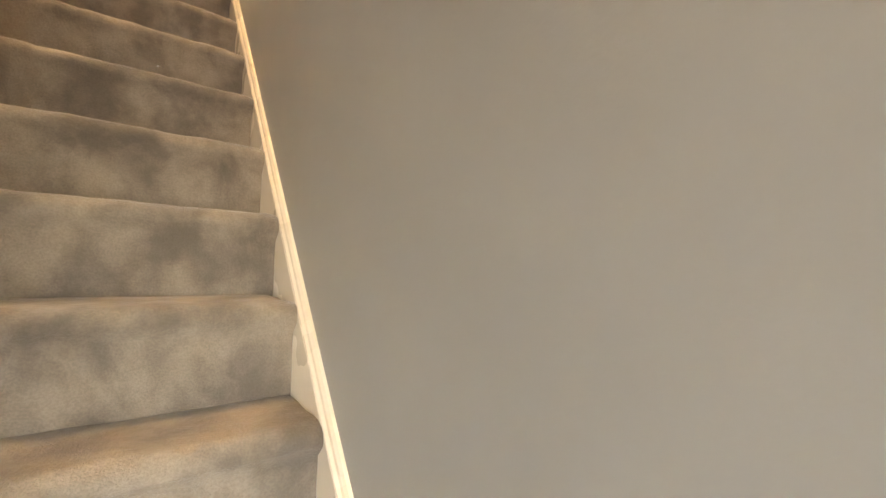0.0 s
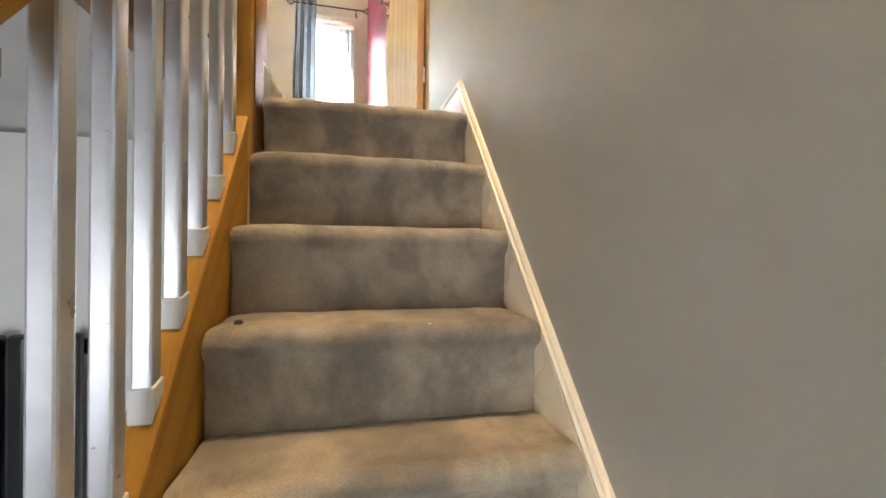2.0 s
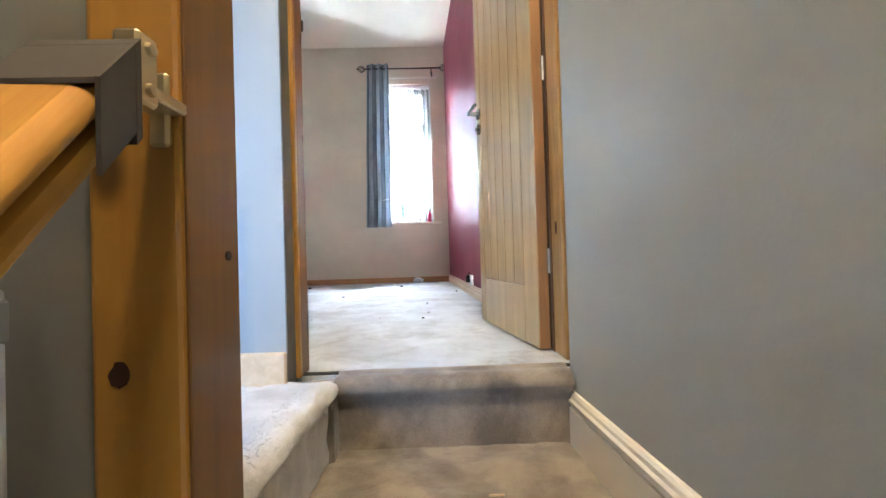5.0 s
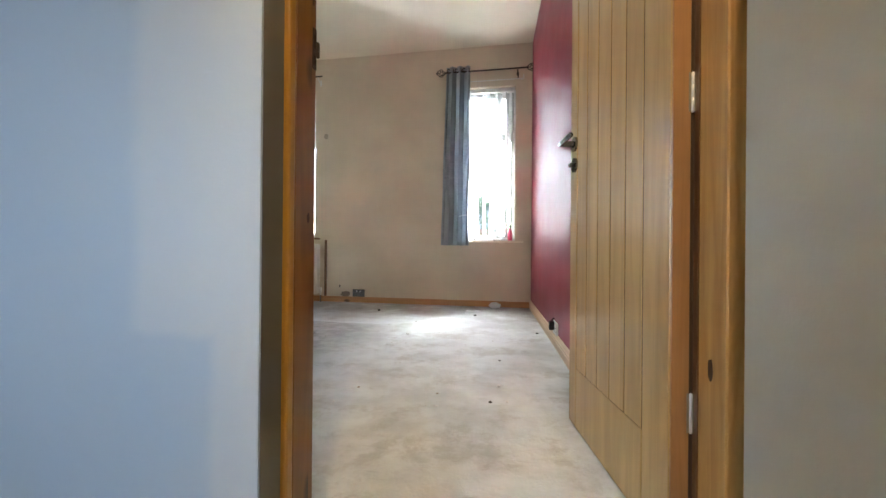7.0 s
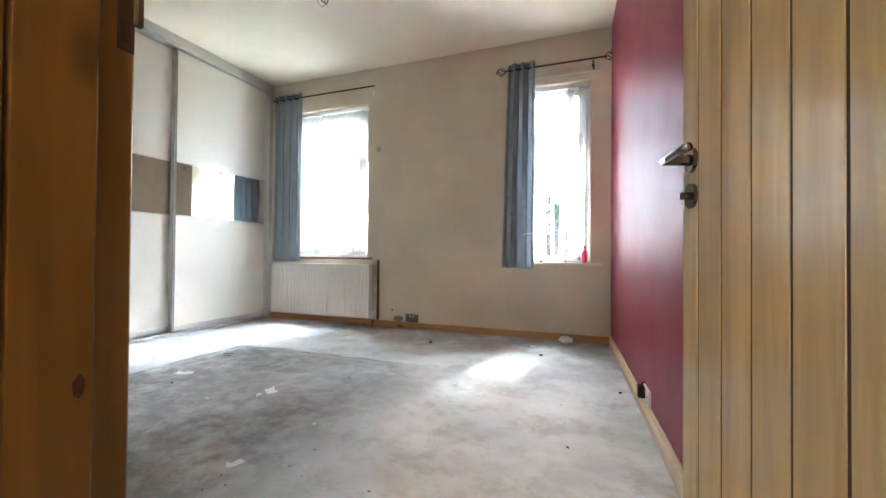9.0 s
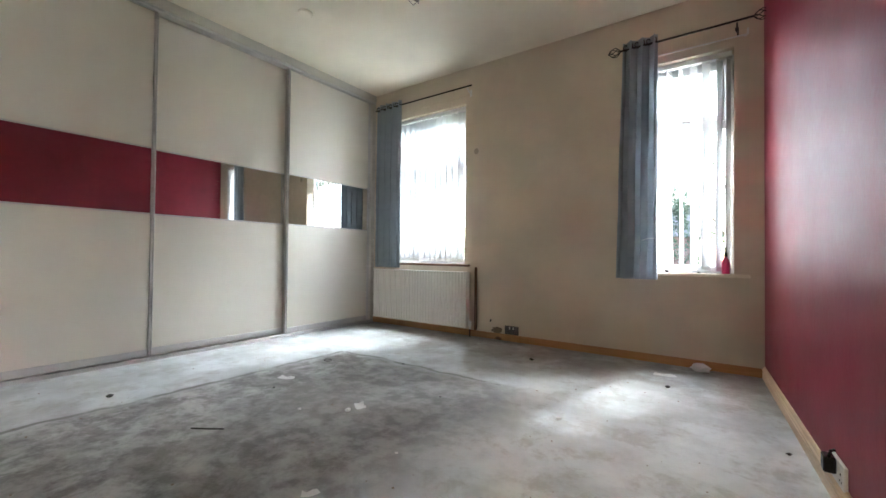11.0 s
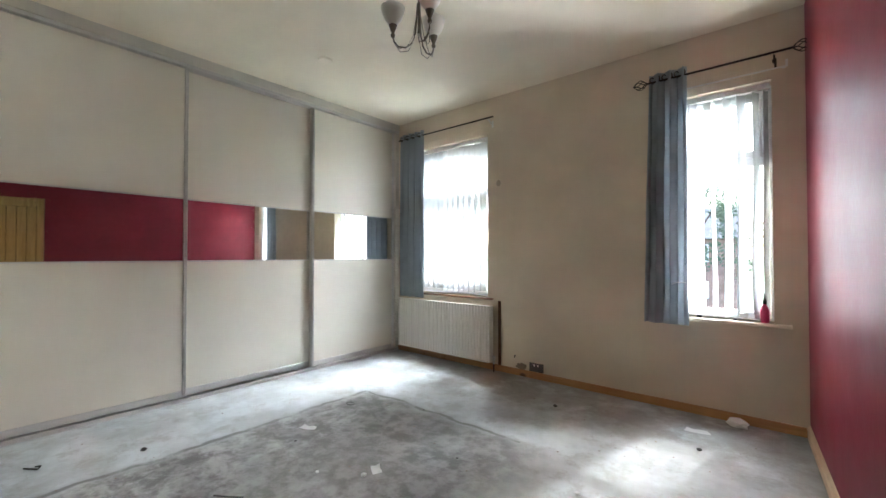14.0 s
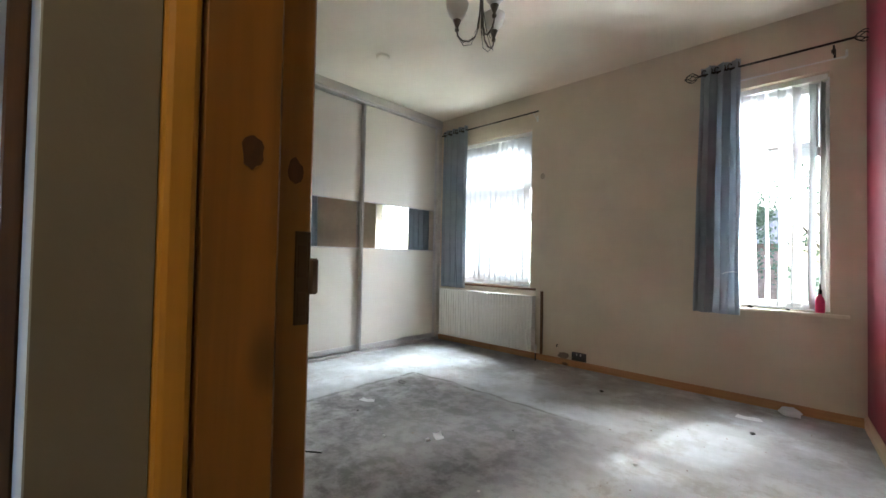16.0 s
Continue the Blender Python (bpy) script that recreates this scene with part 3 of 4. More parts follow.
for z in (3.30, 2.98):
    part("screw_hole", moved(lathe([(0.0, 0), (0.006, 0), (0.006, 0.003), (0.0, 0.003)], 10), pose(-0.1745, 2.492, z, 0, 90, 0)), IRON, newel)


def rail_bottom(y):
    return 2.5734 + 1.2 * (y - 1.907)


bm = bmesh.new()
shape = [(-0.232, 0.020), (-0.226, 0.0), (-0.172, 0.0), (-0.168, 0.012), (-0.168, 0.028), (-0.176, 0.034), (-0.176, 0.042), (-0.160, 0.048), (-0.157, 0.053), (-0.157, 0.060), (-0.160, 0.066), (-0.166, 0.071), (-0.175, 0.074), (-0.221, 0.076), (-0.230, 0.073), (-0.236, 0.066), (-0.238, 0.056), (-0.226, 0.04)]
rows = [[bm.verts.new((x, y, rail_bottom(y) + h)) for x, h in shape] for y in (0.2, 0.9, 1.6, 2.05, 2.318)]
for a, b in zip(rows, rows[1:]):
    for i in range(len(shape)):
        j = (i + 1) % len(shape)
        bm.faces.new((a[i], a[j], b[j], b[i]))
bm.faces.new(rows[0])
bm.faces.new(list(reversed(rows[-1])))
bmesh.ops.recalc_face_normals(bm, faces=bm.faces)
rail = part("handrail", bm, PINE_RAKE, balustrade, "orange varnished pine handrail with a moulded lower edge")
for poly in rail.data.polygons:
    poly.use_smooth = poly.index % len(shape) in (7, 8, 9, 10, 11, 13, 14, 15) and len(poly.vertices) == 4
for y0, y1, h0, h1, x0, x1 in ((2.284, 2.318, 0.0755, 0.080, -0.240, -0.157), (2.284, 2.318, 0.010, 0.080, -0.1568, -0.153), (2.3185, 2.3245, 0.0, 0.080, -0.240, -0.153)):
    bm = bmesh.new()
    z0, z1 = rail_bottom(y0), rail_bottom(y1)
    made = bmesh.ops.create_cube(bm, size=1.0)["verts"]
    for v in made:
        y = y0 if v.co.y < 0 else y1
        v.co = Vector((x0 if v.co.x < 0 else x1, y, rail_bottom(y) + (h0 if v.co.z < 0 else h1)))
    part("end_strap", bm, STRAP, rail, "dark strap around the end of the rail")
part("bracket", joined(boxed(-0.178, -0.156, 2.325, 2.350, 3.105, 3.165, bevel=0.003), boxed(-0.205, -0.170, 2.325, 2.4125, 3.122, 3.134, bevel=0.002), boxed(-0.205, -0.185, 2.404, 2.4125, 3.09, 3.165, bevel=0.003), moved(lathe([(0, 0), (0.006, 0), (0.005, 0.004), (0, 0.005)], 12), pose(-0.156, 2.338, 3.152, 0, 90, 0)), moved(lathe([(0, 0), (0.006, 0), (0.005, 0.004), (0, 0.005)], 12), pose(-0.156, 2.338, 3.118, 0, 90, 0))), BRASS, rail, "worn brass bracket")
for i in range(-14, 8):
    y = 2.228 - (i + 14) * 0.093
    if y < 0.3 or y > 2.40:
        continue
    z0, z1 = string_top(y), rail_bottom(y) + 0.004
    bal = part("baluster", boxed(-0.203, -0.175, y - 0.0145, y + 0.0145, z0 + 0.012, z1, bevel=0.004, segments=2), STEEL, balustrade, "brushed steel baluster")
    part("base_socket", prism([(-0.206, y - 0.0175, z0 - 0.018), (-0.206, y + 0.0175, z0 + 0.020), (-0.206, y + 0.0165, z0 + 0.042), (-0.206, y - 0.0165, z0 + 0.034)], (0.034, 0, 0), 0.003), WHITEPL, bal, "white plastic socket")
    part("top_socket", boxed(-0.2045, -0.1735, y - 0.016, y + 0.016, z1 - 0.034, z1 - 0.006, bevel=0.003), GREYPL, bal, "grey plastic socket")

# tall dark column radiator on the lounge wall, seen between the balusters
column = thing("column_radiator", (-1.2, 2.74, 0.05), "tall black column radiator on the white lounge wall", "radiator")
for z in (0.10, 1.66):
    part("manifold", boxed(-1.55, -0.73, 2.7115, 2.738, z, z + 0.05, bevel=0.006), BLACKPL, column)
for i in range(12):
    x = -1.54 + i * 0.068
    part("tube", boxed(x, x + 0.056, 2.672, 2.712, 0.05, 1.735, bevel=0.012, segments=2), BLACKPL, column)
for x in (-1.45, -0.97):
    part("wall_bracket", boxed(x - 0.02, x + 0.02, 2.736, 2.7595, 1.60, 1.66), BLACKPL, column)


# ---- bedroom doorway ----
door_frame = thing("door_frame", (OPEN_L, 3.2, FLOOR), "orange varnished pine door frame with worn edges", "door frame", kind="structure")
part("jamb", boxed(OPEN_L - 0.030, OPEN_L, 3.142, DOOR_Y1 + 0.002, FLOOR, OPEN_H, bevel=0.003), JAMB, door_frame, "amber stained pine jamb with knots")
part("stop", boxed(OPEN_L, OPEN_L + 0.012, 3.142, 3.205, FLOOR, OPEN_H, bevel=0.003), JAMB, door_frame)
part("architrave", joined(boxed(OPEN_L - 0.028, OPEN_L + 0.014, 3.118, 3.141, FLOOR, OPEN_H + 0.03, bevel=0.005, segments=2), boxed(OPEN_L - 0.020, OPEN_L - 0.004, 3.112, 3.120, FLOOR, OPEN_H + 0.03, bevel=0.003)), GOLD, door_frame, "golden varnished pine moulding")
part("architrave", boxed(OPEN_L - 0.105, OPEN_L - 0.036, DOOR_Y1 + 0.003, DOOR_Y1 + 0.011, FLOOR, OPEN_H + 0.07, bevel=0.003, segments=2), PALEPINE, door_frame, "pale pine moulding on the bedroom side")
part("jamb", boxed(OPEN_R, OPEN_R + 0.036, 3.212, 3.352, FLOOR, OPEN_H, bevel=0.003), PALEJAMB, door_frame, "pale brown pine jamb with knots")
part("hinge_rebate", boxed(OPEN_R - 0.003, OPEN_R - 0.0005, 3.318, 3.351, FLOOR, OPEN_H), BROWN, door_frame, "dark stained hinge rebate")
part("head", boxed(OPEN_L - 0.03, OPEN_R + 0.03, 3.142, DOOR_Y1 + 0.002, OPEN_H, OPEN_H + 0.028, bevel=0.003), PINE_X, door_frame)
part("strike_plate", boxed(OPEN_L - 0.001, OPEN_L + 0.0015, 3.2245, 3.240, 3.648, 3.735, bevel=0.0008), OLDBRONZE, door_frame, "dark bronze strike plate")
for z0, z1 in ((3.656, 3.678), (3.692, 3.722)):
    part("mortise", boxed(OPEN_L + 0.0012, OPEN_L + 0.0019, 3.227, 3.236, z0, z1, bevel=0.0003), GROOVE, door_frame, "dark latch opening")
part("strike_lip", boxed(OPEN_L - 0.001, OPEN_L + 0.006, 3.238, 3.2465, 3.676, 3.710, bevel=0.002), OLDBRONZE, door_frame)

# thin strip over the reveal, coloured dark to stand for its shade
part("reveal", boxed(OPEN_L - 0.002, OPEN_L + 0.003, DOOR_Y0 + 0.001, 3.117, FLOOR + 0.005, OPEN_H), REVEAL, door_frame, "reveal with its shade put into a dark grey colour")
part("threshold_strip", boxed(OPEN_L + 0.004, OPEN_R - 0.004, 3.146, 3.168, FLOOR, FLOOR + 0.005, bevel=0.002), DIRT, door_frame, "dark edge strip where the carpet ends")



def knot(at, normal, wide, tall, seed, parent):
    """A dark knot in the timber, an uneven oval flush with the face."""
    r = random.Random(seed)
    ring = []
    for i in range(16):
        a = i * math.pi / 8
        k = 1 + r.uniform(-0.14, 0.14)
        u, w = wide * k * math.cos(a), tall * k * math.sin(a)
        ring.append((at[0] + (u if normal == "y" else 0), at[1] + (u if normal == "x" else 0), at[2] + w))
    return part("knot", prism(ring, (0.0006, 0, 0) if normal == "x" else (0, -0.0006, 0)), KNOT, parent, "dark brown knot")


for y, z, x, wide, tall, seed in ((3.180, 3.797, OPEN_L + 0.012, 0.009, 0.014, 1), (3.223, 3.790, OPEN_L, 0.007, 0.012, 2), (3.192, 3.33, OPEN_L + 0.012, 0.005, 0.010, 3)):
    knot((x, y, z), "x", wide, tall, seed, door_frame)
knot((-0.243, 2.412, 2.862), "y", 0.010, 0.013, 5, newel)
knot((-0.205, 2.412, 3.16), "y", 0.007, 0.010, 6, newel)
for z, tall in ((3.05, 0.02), (3.86, 0.026), (4.2, 0.016)):
    knot((OPEN_R - 0.0007, 3.27, z), "x", 0.010, tall, int(z * 100), door_frame)

# the oak door stands open against the red wall
HINGE = Vector((0.418, 3.336, FLOOR + 0.006))
FREE = Vector((0.304, 3.993, FLOOR + 0.006))
run = FREE - HINGE
DOOR_W, DOOR_T, DOOR_H = run.length, 0.044, 1.985
turn = math.degrees(math.atan2(run.y, run.x))
place = pose(*HINGE, 0, 0, turn)      # local x along the leaf, local -y into the leaf's back, +y the seen face
door = thing("door_1", HINGE, "pale oak plank door standing open with steel lever handle", "door")


def leaf(name, bm, material, label="", parent=None, smooth=False):
    return part(name, moved(bm, place), material, parent or door, label, smooth)


TOP_RAIL, LOW_RAIL, BOARDS = 0.12, 0.205, 5
BOARD_0, BOARD_1 = 0.117, 0.592
leaf("core", boxed(0.004, DOOR_W - 0.004, -DOOR_T + 0.002, -0.0028, 0.004, DOOR_H - 0.004), GROOVE, "darker oak core in the grooves")
leaf("stile", boxed(0, BOARD_0 - 0.003, -DOOR_T, 0, 0, DOOR_H, bevel=0.0025), OAK)
leaf("stile", boxed(BOARD_1 + 0.003, DOOR_W, -DOOR_T, 0, 0, DOOR_H, bevel=0.0025), OAK)
x0, x1 = BOARD_0, BOARD_1
leaf("bottom_rail", boxed(x0 + 0.0008, x1 - 0.0008, -DOOR_T, 0, 0, LOW_RAIL, bevel=0.0008), OAK)
leaf("top_rail", boxed(x0 + 0.0008, x1 - 0.0008, -DOOR_T, 0, DOOR_H - TOP_RAIL, DOOR_H, bevel=0.002), OAK)
wide = (x1 - x0) / BOARDS
for i in range(BOARDS):
    leaf("plank", boxed(x0 + i * wide + 0.0036, x0 + (i + 1) * wide - 0.0036, -DOOR_T + 0.001, -0.001, LOW_RAIL + 0.002, DOOR_H - TOP_RAIL - 0.002, bevel=0.0008), OAK)
leaf("edge", boxed(-0.006, -0.0005, -0.037, -0.001, 0, DOOR_H, bevel=0.001), OAKEDGE, "brown stained hinge edge")
# near-black strip added as the shade between door leaf and jamb
leaf("gap_shade", boxed(-0.004, -0.0005, -DOOR_T - 0.003, -0.0372, 0, DOOR_H), GROOVE, "dark strip standing for the shade in the hinge gap")
hz = 3.649 - HINGE.z
hx = DOOR_W - 0.052
handle = leaf("handle", moved(lathe([(0, 0), (0.026, 0), (0.026, 0.008), (0.012, 0.009), (0.0095, 0.052), (0, 0.052)], 20), pose(hx, 0, hz, -90, 0, 0)), CHROME, "polished steel lever handle", smooth=False)
leaf("lever", tube([(hx + 0.008, 0.053, hz), (hx - 0.03, 0.054, hz), (hx - 0.08, 0.054, hz), (hx - 0.118, 0.053, hz)], 0.0085, 12), CHROME, "", handle, True)
leaf("lock_rose", moved(lathe([(0, 0), (0.026, 0), (0.026, 0.007), (0.008, 0.008), (0.008, 0.022), (0, 0.022)], 20), pose(hx, 0, hz - 0.075, -90, 0, 0)), CHROME, "polished steel turn rose")
for z in (0.30, 0.95, 1.62):
    hinge = part("hinge", joined(boxed(OPEN_R - 0.0046, OPEN_R - 0.0031, 3.330, 3.350, FLOOR + z - 0.04, FLOOR + z + 0.04, bevel=0.0005), moved(boxed(-0.0076, -0.0061, -0.046, -0.032, z - 0.046, z + 0.034, bevel=0.0005), place)), HINGEPLATE, door, "worn pale metal butt hinge")
    part("knuckle", moved(lathe([(0, -0.041), (0.0026, -0.041), (0.0036, -0.037), (0.0036, -0.013), (0.003, -0.012), (0.0036, -0.011), (0.0036, 0.013), (0.003, 0.014), (0.0036, 0.015), (0.0036, 0.038), (0, 0.042)], 12), pose(OPEN_R - 0.0075, 3.336, FLOOR + z)), STEEL, hinge, "bright steel knuckle", smooth=True)
    for dz in (-0.025, 0.02):
        part("screw", moved(lathe([(0, 0), (0.0035, 0), (0.003, 0.001), (0, 0.0012)], 10), pose(OPEN_R - 0.0047, 3.339, FLOOR + z + dz, 0, -90, 0)), CHROME, hinge)

# ---- sliding wardrobe ----
WX = -3.675
wardrobe = thing("wardrobe", (WX, 5.1, FLOOR), "wall-wide sliding wardrobe with greige panels and mirror bands", "wardrobe")
part("carcass", boxed(-4.46, WX - 0.11, 3.27, 6.91, FLOOR, CEIL - 0.1), BOARD, wardrobe, "pale board carcass")
part("top_pelmet", boxed(-4.2, WX + 0.030, 3.262, 6.912, 5.452, CEIL - 0.002, bevel=0.003), BOARD, wardrobe, "pale board pelmet below the ceiling")
part("top_track", boxed(WX - 0.09, WX + 0.022, 3.264, 6.91, 5.425, 5.4515, bevel=0.003), ALU, wardrobe, "satin metal track")
part("bottom_track", joined(boxed(WX - 0.10, WX + 0.030, 3.264, 6.905, FLOOR, FLOOR + 0.008), boxed(WX + 0.020, WX + 0.028, 3.264, 6.905, FLOOR + 0.008, FLOOR + 0.030, bevel=0.002)), ALU, wardrobe, "satin metal floor track")
part("end_post", boxed(WX - 0.10, WX + 0.022, 6.845, 6.912, FLOOR + 0.009, 5.424, bevel=0.003), BOARD, wardrobe, "pale end post")
MIR0, MIR1 = 3.806, 4.318
for i, (ya, yb, dx) in enumerate(((3.27, 4.505, 0.0), (4.445, 5.70, -0.042), (5.655, 6.842, 0.0))):
    d = part("sliding_door", boxed(WX - 0.034 + dx, WX - 0.018 + dx, ya + 0.004, yb - 0.004, FLOOR + 0.034, 5.422), BOARD, wardrobe, "greige sliding door with a mirror band")
    for z0, z1 in ((FLOOR + 0.087, MIR0 - 0.012), (MIR1 + 0.012, 5.412)):
        part("panel", boxed(WX - 0.0175 + dx, WX - 0.006 + dx, ya + 0.036, yb - 0.036, z0, z1, bevel=0.001), PANEL, d, "greige laminate panel")
    part("mirror", boxed(WX - 0.0175 + dx, WX - 0.007 + dx, ya + 0.036, yb - 0.036, MIR0, MIR1), MIRROR, d, "horizontal mirror band")
    for z in (MIR0 - 0.006, MIR1 + 0.006):
        part("glazing_bar", boxed(WX - 0.0175 + dx, WX - 0.003 + dx, ya + 0.035, yb - 0.035, z - 0.006, z + 0.006, bevel=0.002), ALU, d)
    part("bottom_bar", boxed(WX - 0.0175 + dx, WX - 0.002 + dx, ya + 0.035, yb - 0.035, FLOOR + 0.034, FLOOR + 0.086, bevel=0.002), ALU, d)
    for y in (ya + 0.021, yb - 0.021):
        part("grip_profile", joined(boxed(WX - 0.034 + dx, WX + 0.006 + dx, y - 0.013, y - 0.006, FLOOR + 0.034, 5.422, bevel=0.002), boxed(WX - 0.034 + dx, WX - 0.006 + dx, y - 0.006, y + 0.006, FLOOR + 0.034, 5.422), boxed(WX - 0.034 + dx, WX + 0.006 + dx, y + 0.006, y + 0.013, FLOOR + 0.034, 5.422, bevel=0.003)), ALU, d, "satin metal grip profile")


# ---- windows with blinds ----
def window(name, spec, transom, label):
    x0, x1, z0, z1 = spec
    y0, y1 = WIN_Y + 0.13, WIN_Y + 0.195
    w = tagged(new(name), label, "window", "", "structure")
    w.location = ((x0 + x1) / 2, WIN_Y + 0.15, z0)
    part("window_frame", joined(boxed(x0, x0 + 0.055, y0, y1, z0, z1, bevel=0.006), boxed(x1 - 0.055, x1, y0, y1, z0, z1, bevel=0.006), boxed(x0 + 0.05, x1 - 0.05, y0, y1, z0, z0 + 0.06, bevel=0.006), boxed(x0 + 0.05, x1 - 0.05, y0, y1, z1 - 0.06, z1, bevel=0.006)), UPVC, w, "white plastic frame")
    part("transom", boxed(x0 + 0.05, x1 - 0.05, y0 - 0.004, y1, transom - 0.035, transom + 0.035, bevel=0.006), UPVC, w)
    sash = part("top_sash", joined(boxed(x0 + 0.056, x0 + 0.10, y0 - 0.014, y1 - 0.02, transom + 0.036, z1 - 0.061, bevel=0.006), boxed(x1 - 0.10, x1 - 0.056, y0 - 0.014, y1 - 0.02, transom + 0.036, z1 - 0.061, bevel=0.006), boxed(x0 + 0.10, x1 - 0.10, y0 - 0.014, y1 - 0.02, transom + 0.036, transom + 0.08, bevel=0.006), boxed(x0 + 0.10, x1 - 0.10, y0 - 0.014, y1 - 0.02, z1 - 0.105, z1 - 0.061, bevel=0.006)), UPVC, w, "white opening top light")
    part("catch", joined(boxed((x0 + x1) / 2 - 0.05, (x0 + x1) / 2 + 0.05, y0 - 0.034, y0 - 0.016, transom + 0.05, transom + 0.068, bevel=0.004), boxed((x0 + x1) / 2 + 0.02, (x0 + x1) / 2 + 0.05, y0 - 0.03, y0 - 0.012, transom + 0.035, transom + 0.055, bevel=0.004)), GREYPL, sash, "grey window catch")
    for a, b in ((z0 + 0.06, transom - 0.035), (transom + 0.08, z1 - 0.105)):
        pane = part("pane", boxed(x0 + 0.05, x1 - 0.05, y0 + 0.03, y0 + 0.036, a - 0.005, b + 0.005), GLASS, w)
        pane.visible_shadow = False
    return w


def sill(name, x0, x1, z, material, label):
    return solo(name, boxed(x0, x1, WIN_Y - 0.035, WIN_Y + 0.13, z - 0.022, z + 0.002, bevel=0.006, segments=2), material, ((x0 + x1) / 2, WIN_Y, z), label, "window sill", kind="structure")


window("window_1", W1, 4.55, "tall white plastic window behind closed vertical blinds")
window("window_2", W2, 4.54, "tall white plastic window with a top light")
sill("window_sill", W1[0] - 0.03, W1[1] + 0.07, W1[2] - 0.002, BROWN, "dark stained window sill above the radiator")
sill("window_sill", W2[0] - 0.05, W2[1] + 0.095, W2[2] - 0.002, GLOSS, "cream painted window sill")


def vertical_blind(spec, angles, drop, label):
    """A head rail with fabric slats, each hung at its own angle: (x, degrees)."""
    x0, x1, z0, z1 = spec
    y = WIN_Y + 0.065
    b = thing("vertical_blind", ((x0 + x1) / 2, y, z1), label, "blind", "vertical blinds")
    part("head_rail", boxed(x0 + 0.01, x1 - 0.01, y - 0.022, y + 0.022, z1 - 0.045, z1 - 0.004, bevel=0.004), WHITEPL, b, "white head rail")
    for x, a in angles:
        bm = bmesh.new()
        rows = []
        for i in range(13):
            z = z1 - 0.05 - (z1 - 0.05 - z0 - drop) * i / 12
            tw = radians(a + 5 * math.sin(i * 0.6 + x * 9))
            sway = 0.006 * math.sin(i * 0.5 + x * 13) * i / 12
            row = []
            for s in (-0.5, -0.25, 0.0, 0.25, 0.5):
                u = s * 0.089
                bow = 0.006 * (1 - 4 * s * s)
                row.append(bm.verts.new((x + sway + u * math.cos(tw) - bow * math.sin(tw), y + u * math.sin(tw) + bow * math.cos(tw), z)))
            rows.append(row)
        for r0, r1 in zip(rows, rows[1:]):
            for k in range(4):
                bm.faces.new((r0[k], r0[k + 1], r1[k + 1], r1[k]))
        shell(bm, 0.0012)
        s = part("slat", bm, BLIND, b, smooth=True)
        part("bottom_weight", moved(boxed(-0.043, 0.043, -0.002, 0.002, 0, 0.03, bevel=0.001), pose(x + 0.003, y, z0 + drop - 0.002, 0, 0, a)), WHITEPL, s)
    return b


rng = random.Random(7)
vertical_blind(W1, [(W1[0] + 0.05 + i * 0.077, (28 if i < 5 else 58) + rng.uniform(-4, 4)) for i in range(13)], 0.03, "white vertical fabric blind, closed over the window")
vertical_blind(W2, [(-0.45, 62), (-0.40, 56), (-0.352, 67), (-0.268, 80), (-0.18, 63), (-0.095, 56), (-0.010, 64), (0.048, 70)], 0.025, "white vertical fabric blind with its slats turned half open")


# ---- curtains and poles ----
def curtain(x0, x1, z0, z1, waves, y, label, flare, seed):
    """A gathered eyelet curtain hung from a pole at (y, z1 - 0.04)."""
    bm = bmesh.new()
    cols, rws = waves * 14, 26
    grid = []
    for r in range(rws + 1):
        f = r / rws
        z = z1 - (z1 - z0) * f
        row = []
        for c in range(cols + 1):
            g = c / cols
            depth = 0.027 * (1 - 0.15 * f)
            ph = g * waves * 2 * math.pi
            yy = y + depth * math.sin(ph + 0.25 * math.sin(3 * f + seed)) + 0.008 * noise.noise((g * 9, f * 4, seed))
            xx = x0 + (x1 - x0) * g - flare * f * (1 - g) + 0.010 * math.sin(2 * ph) + 0.012 * f * noise.noise((g * 5, f * 3, seed + 4))
            row.append(bm.verts.new((xx, yy, z + 0.006 * noise.noise((g * 6, 0, seed)) * f)))
        grid.append(row)
    for r0, r1 in zip(grid, grid[1:]):
        for c in range(cols):
            bm.faces.new((r0[c], r0[c + 1], r1[c + 1], r1[c]))
    bmesh.ops.recalc_face_normals(bm, faces=bm.faces)
    shell(bm, 0.0025)
    cu = thing("curtain", ((x0 + x1) / 2, y, z0), label, "curtain", "bedroom curtains")
    part("cloth", bm, CURTAIN, cu, smooth=True)
    for k in range(waves * 2):
        g = (k + 0.5) / (waves * 2)
        ring = tube([(0.024 * math.cos(a * math.pi / 9), 0.024 * math.sin(a * math.pi / 9), 0) for a in range(19)], 0.005, 6)
        part("eyelet", moved(ring, pose(x0 + (x1 - x0) * g, y, z1 - 0.045, 0, 90, 35 if k % 2 else -35)), CHROME, cu, "silver eyelet", smooth=True)
    return cu


POLE_Y = 6.835


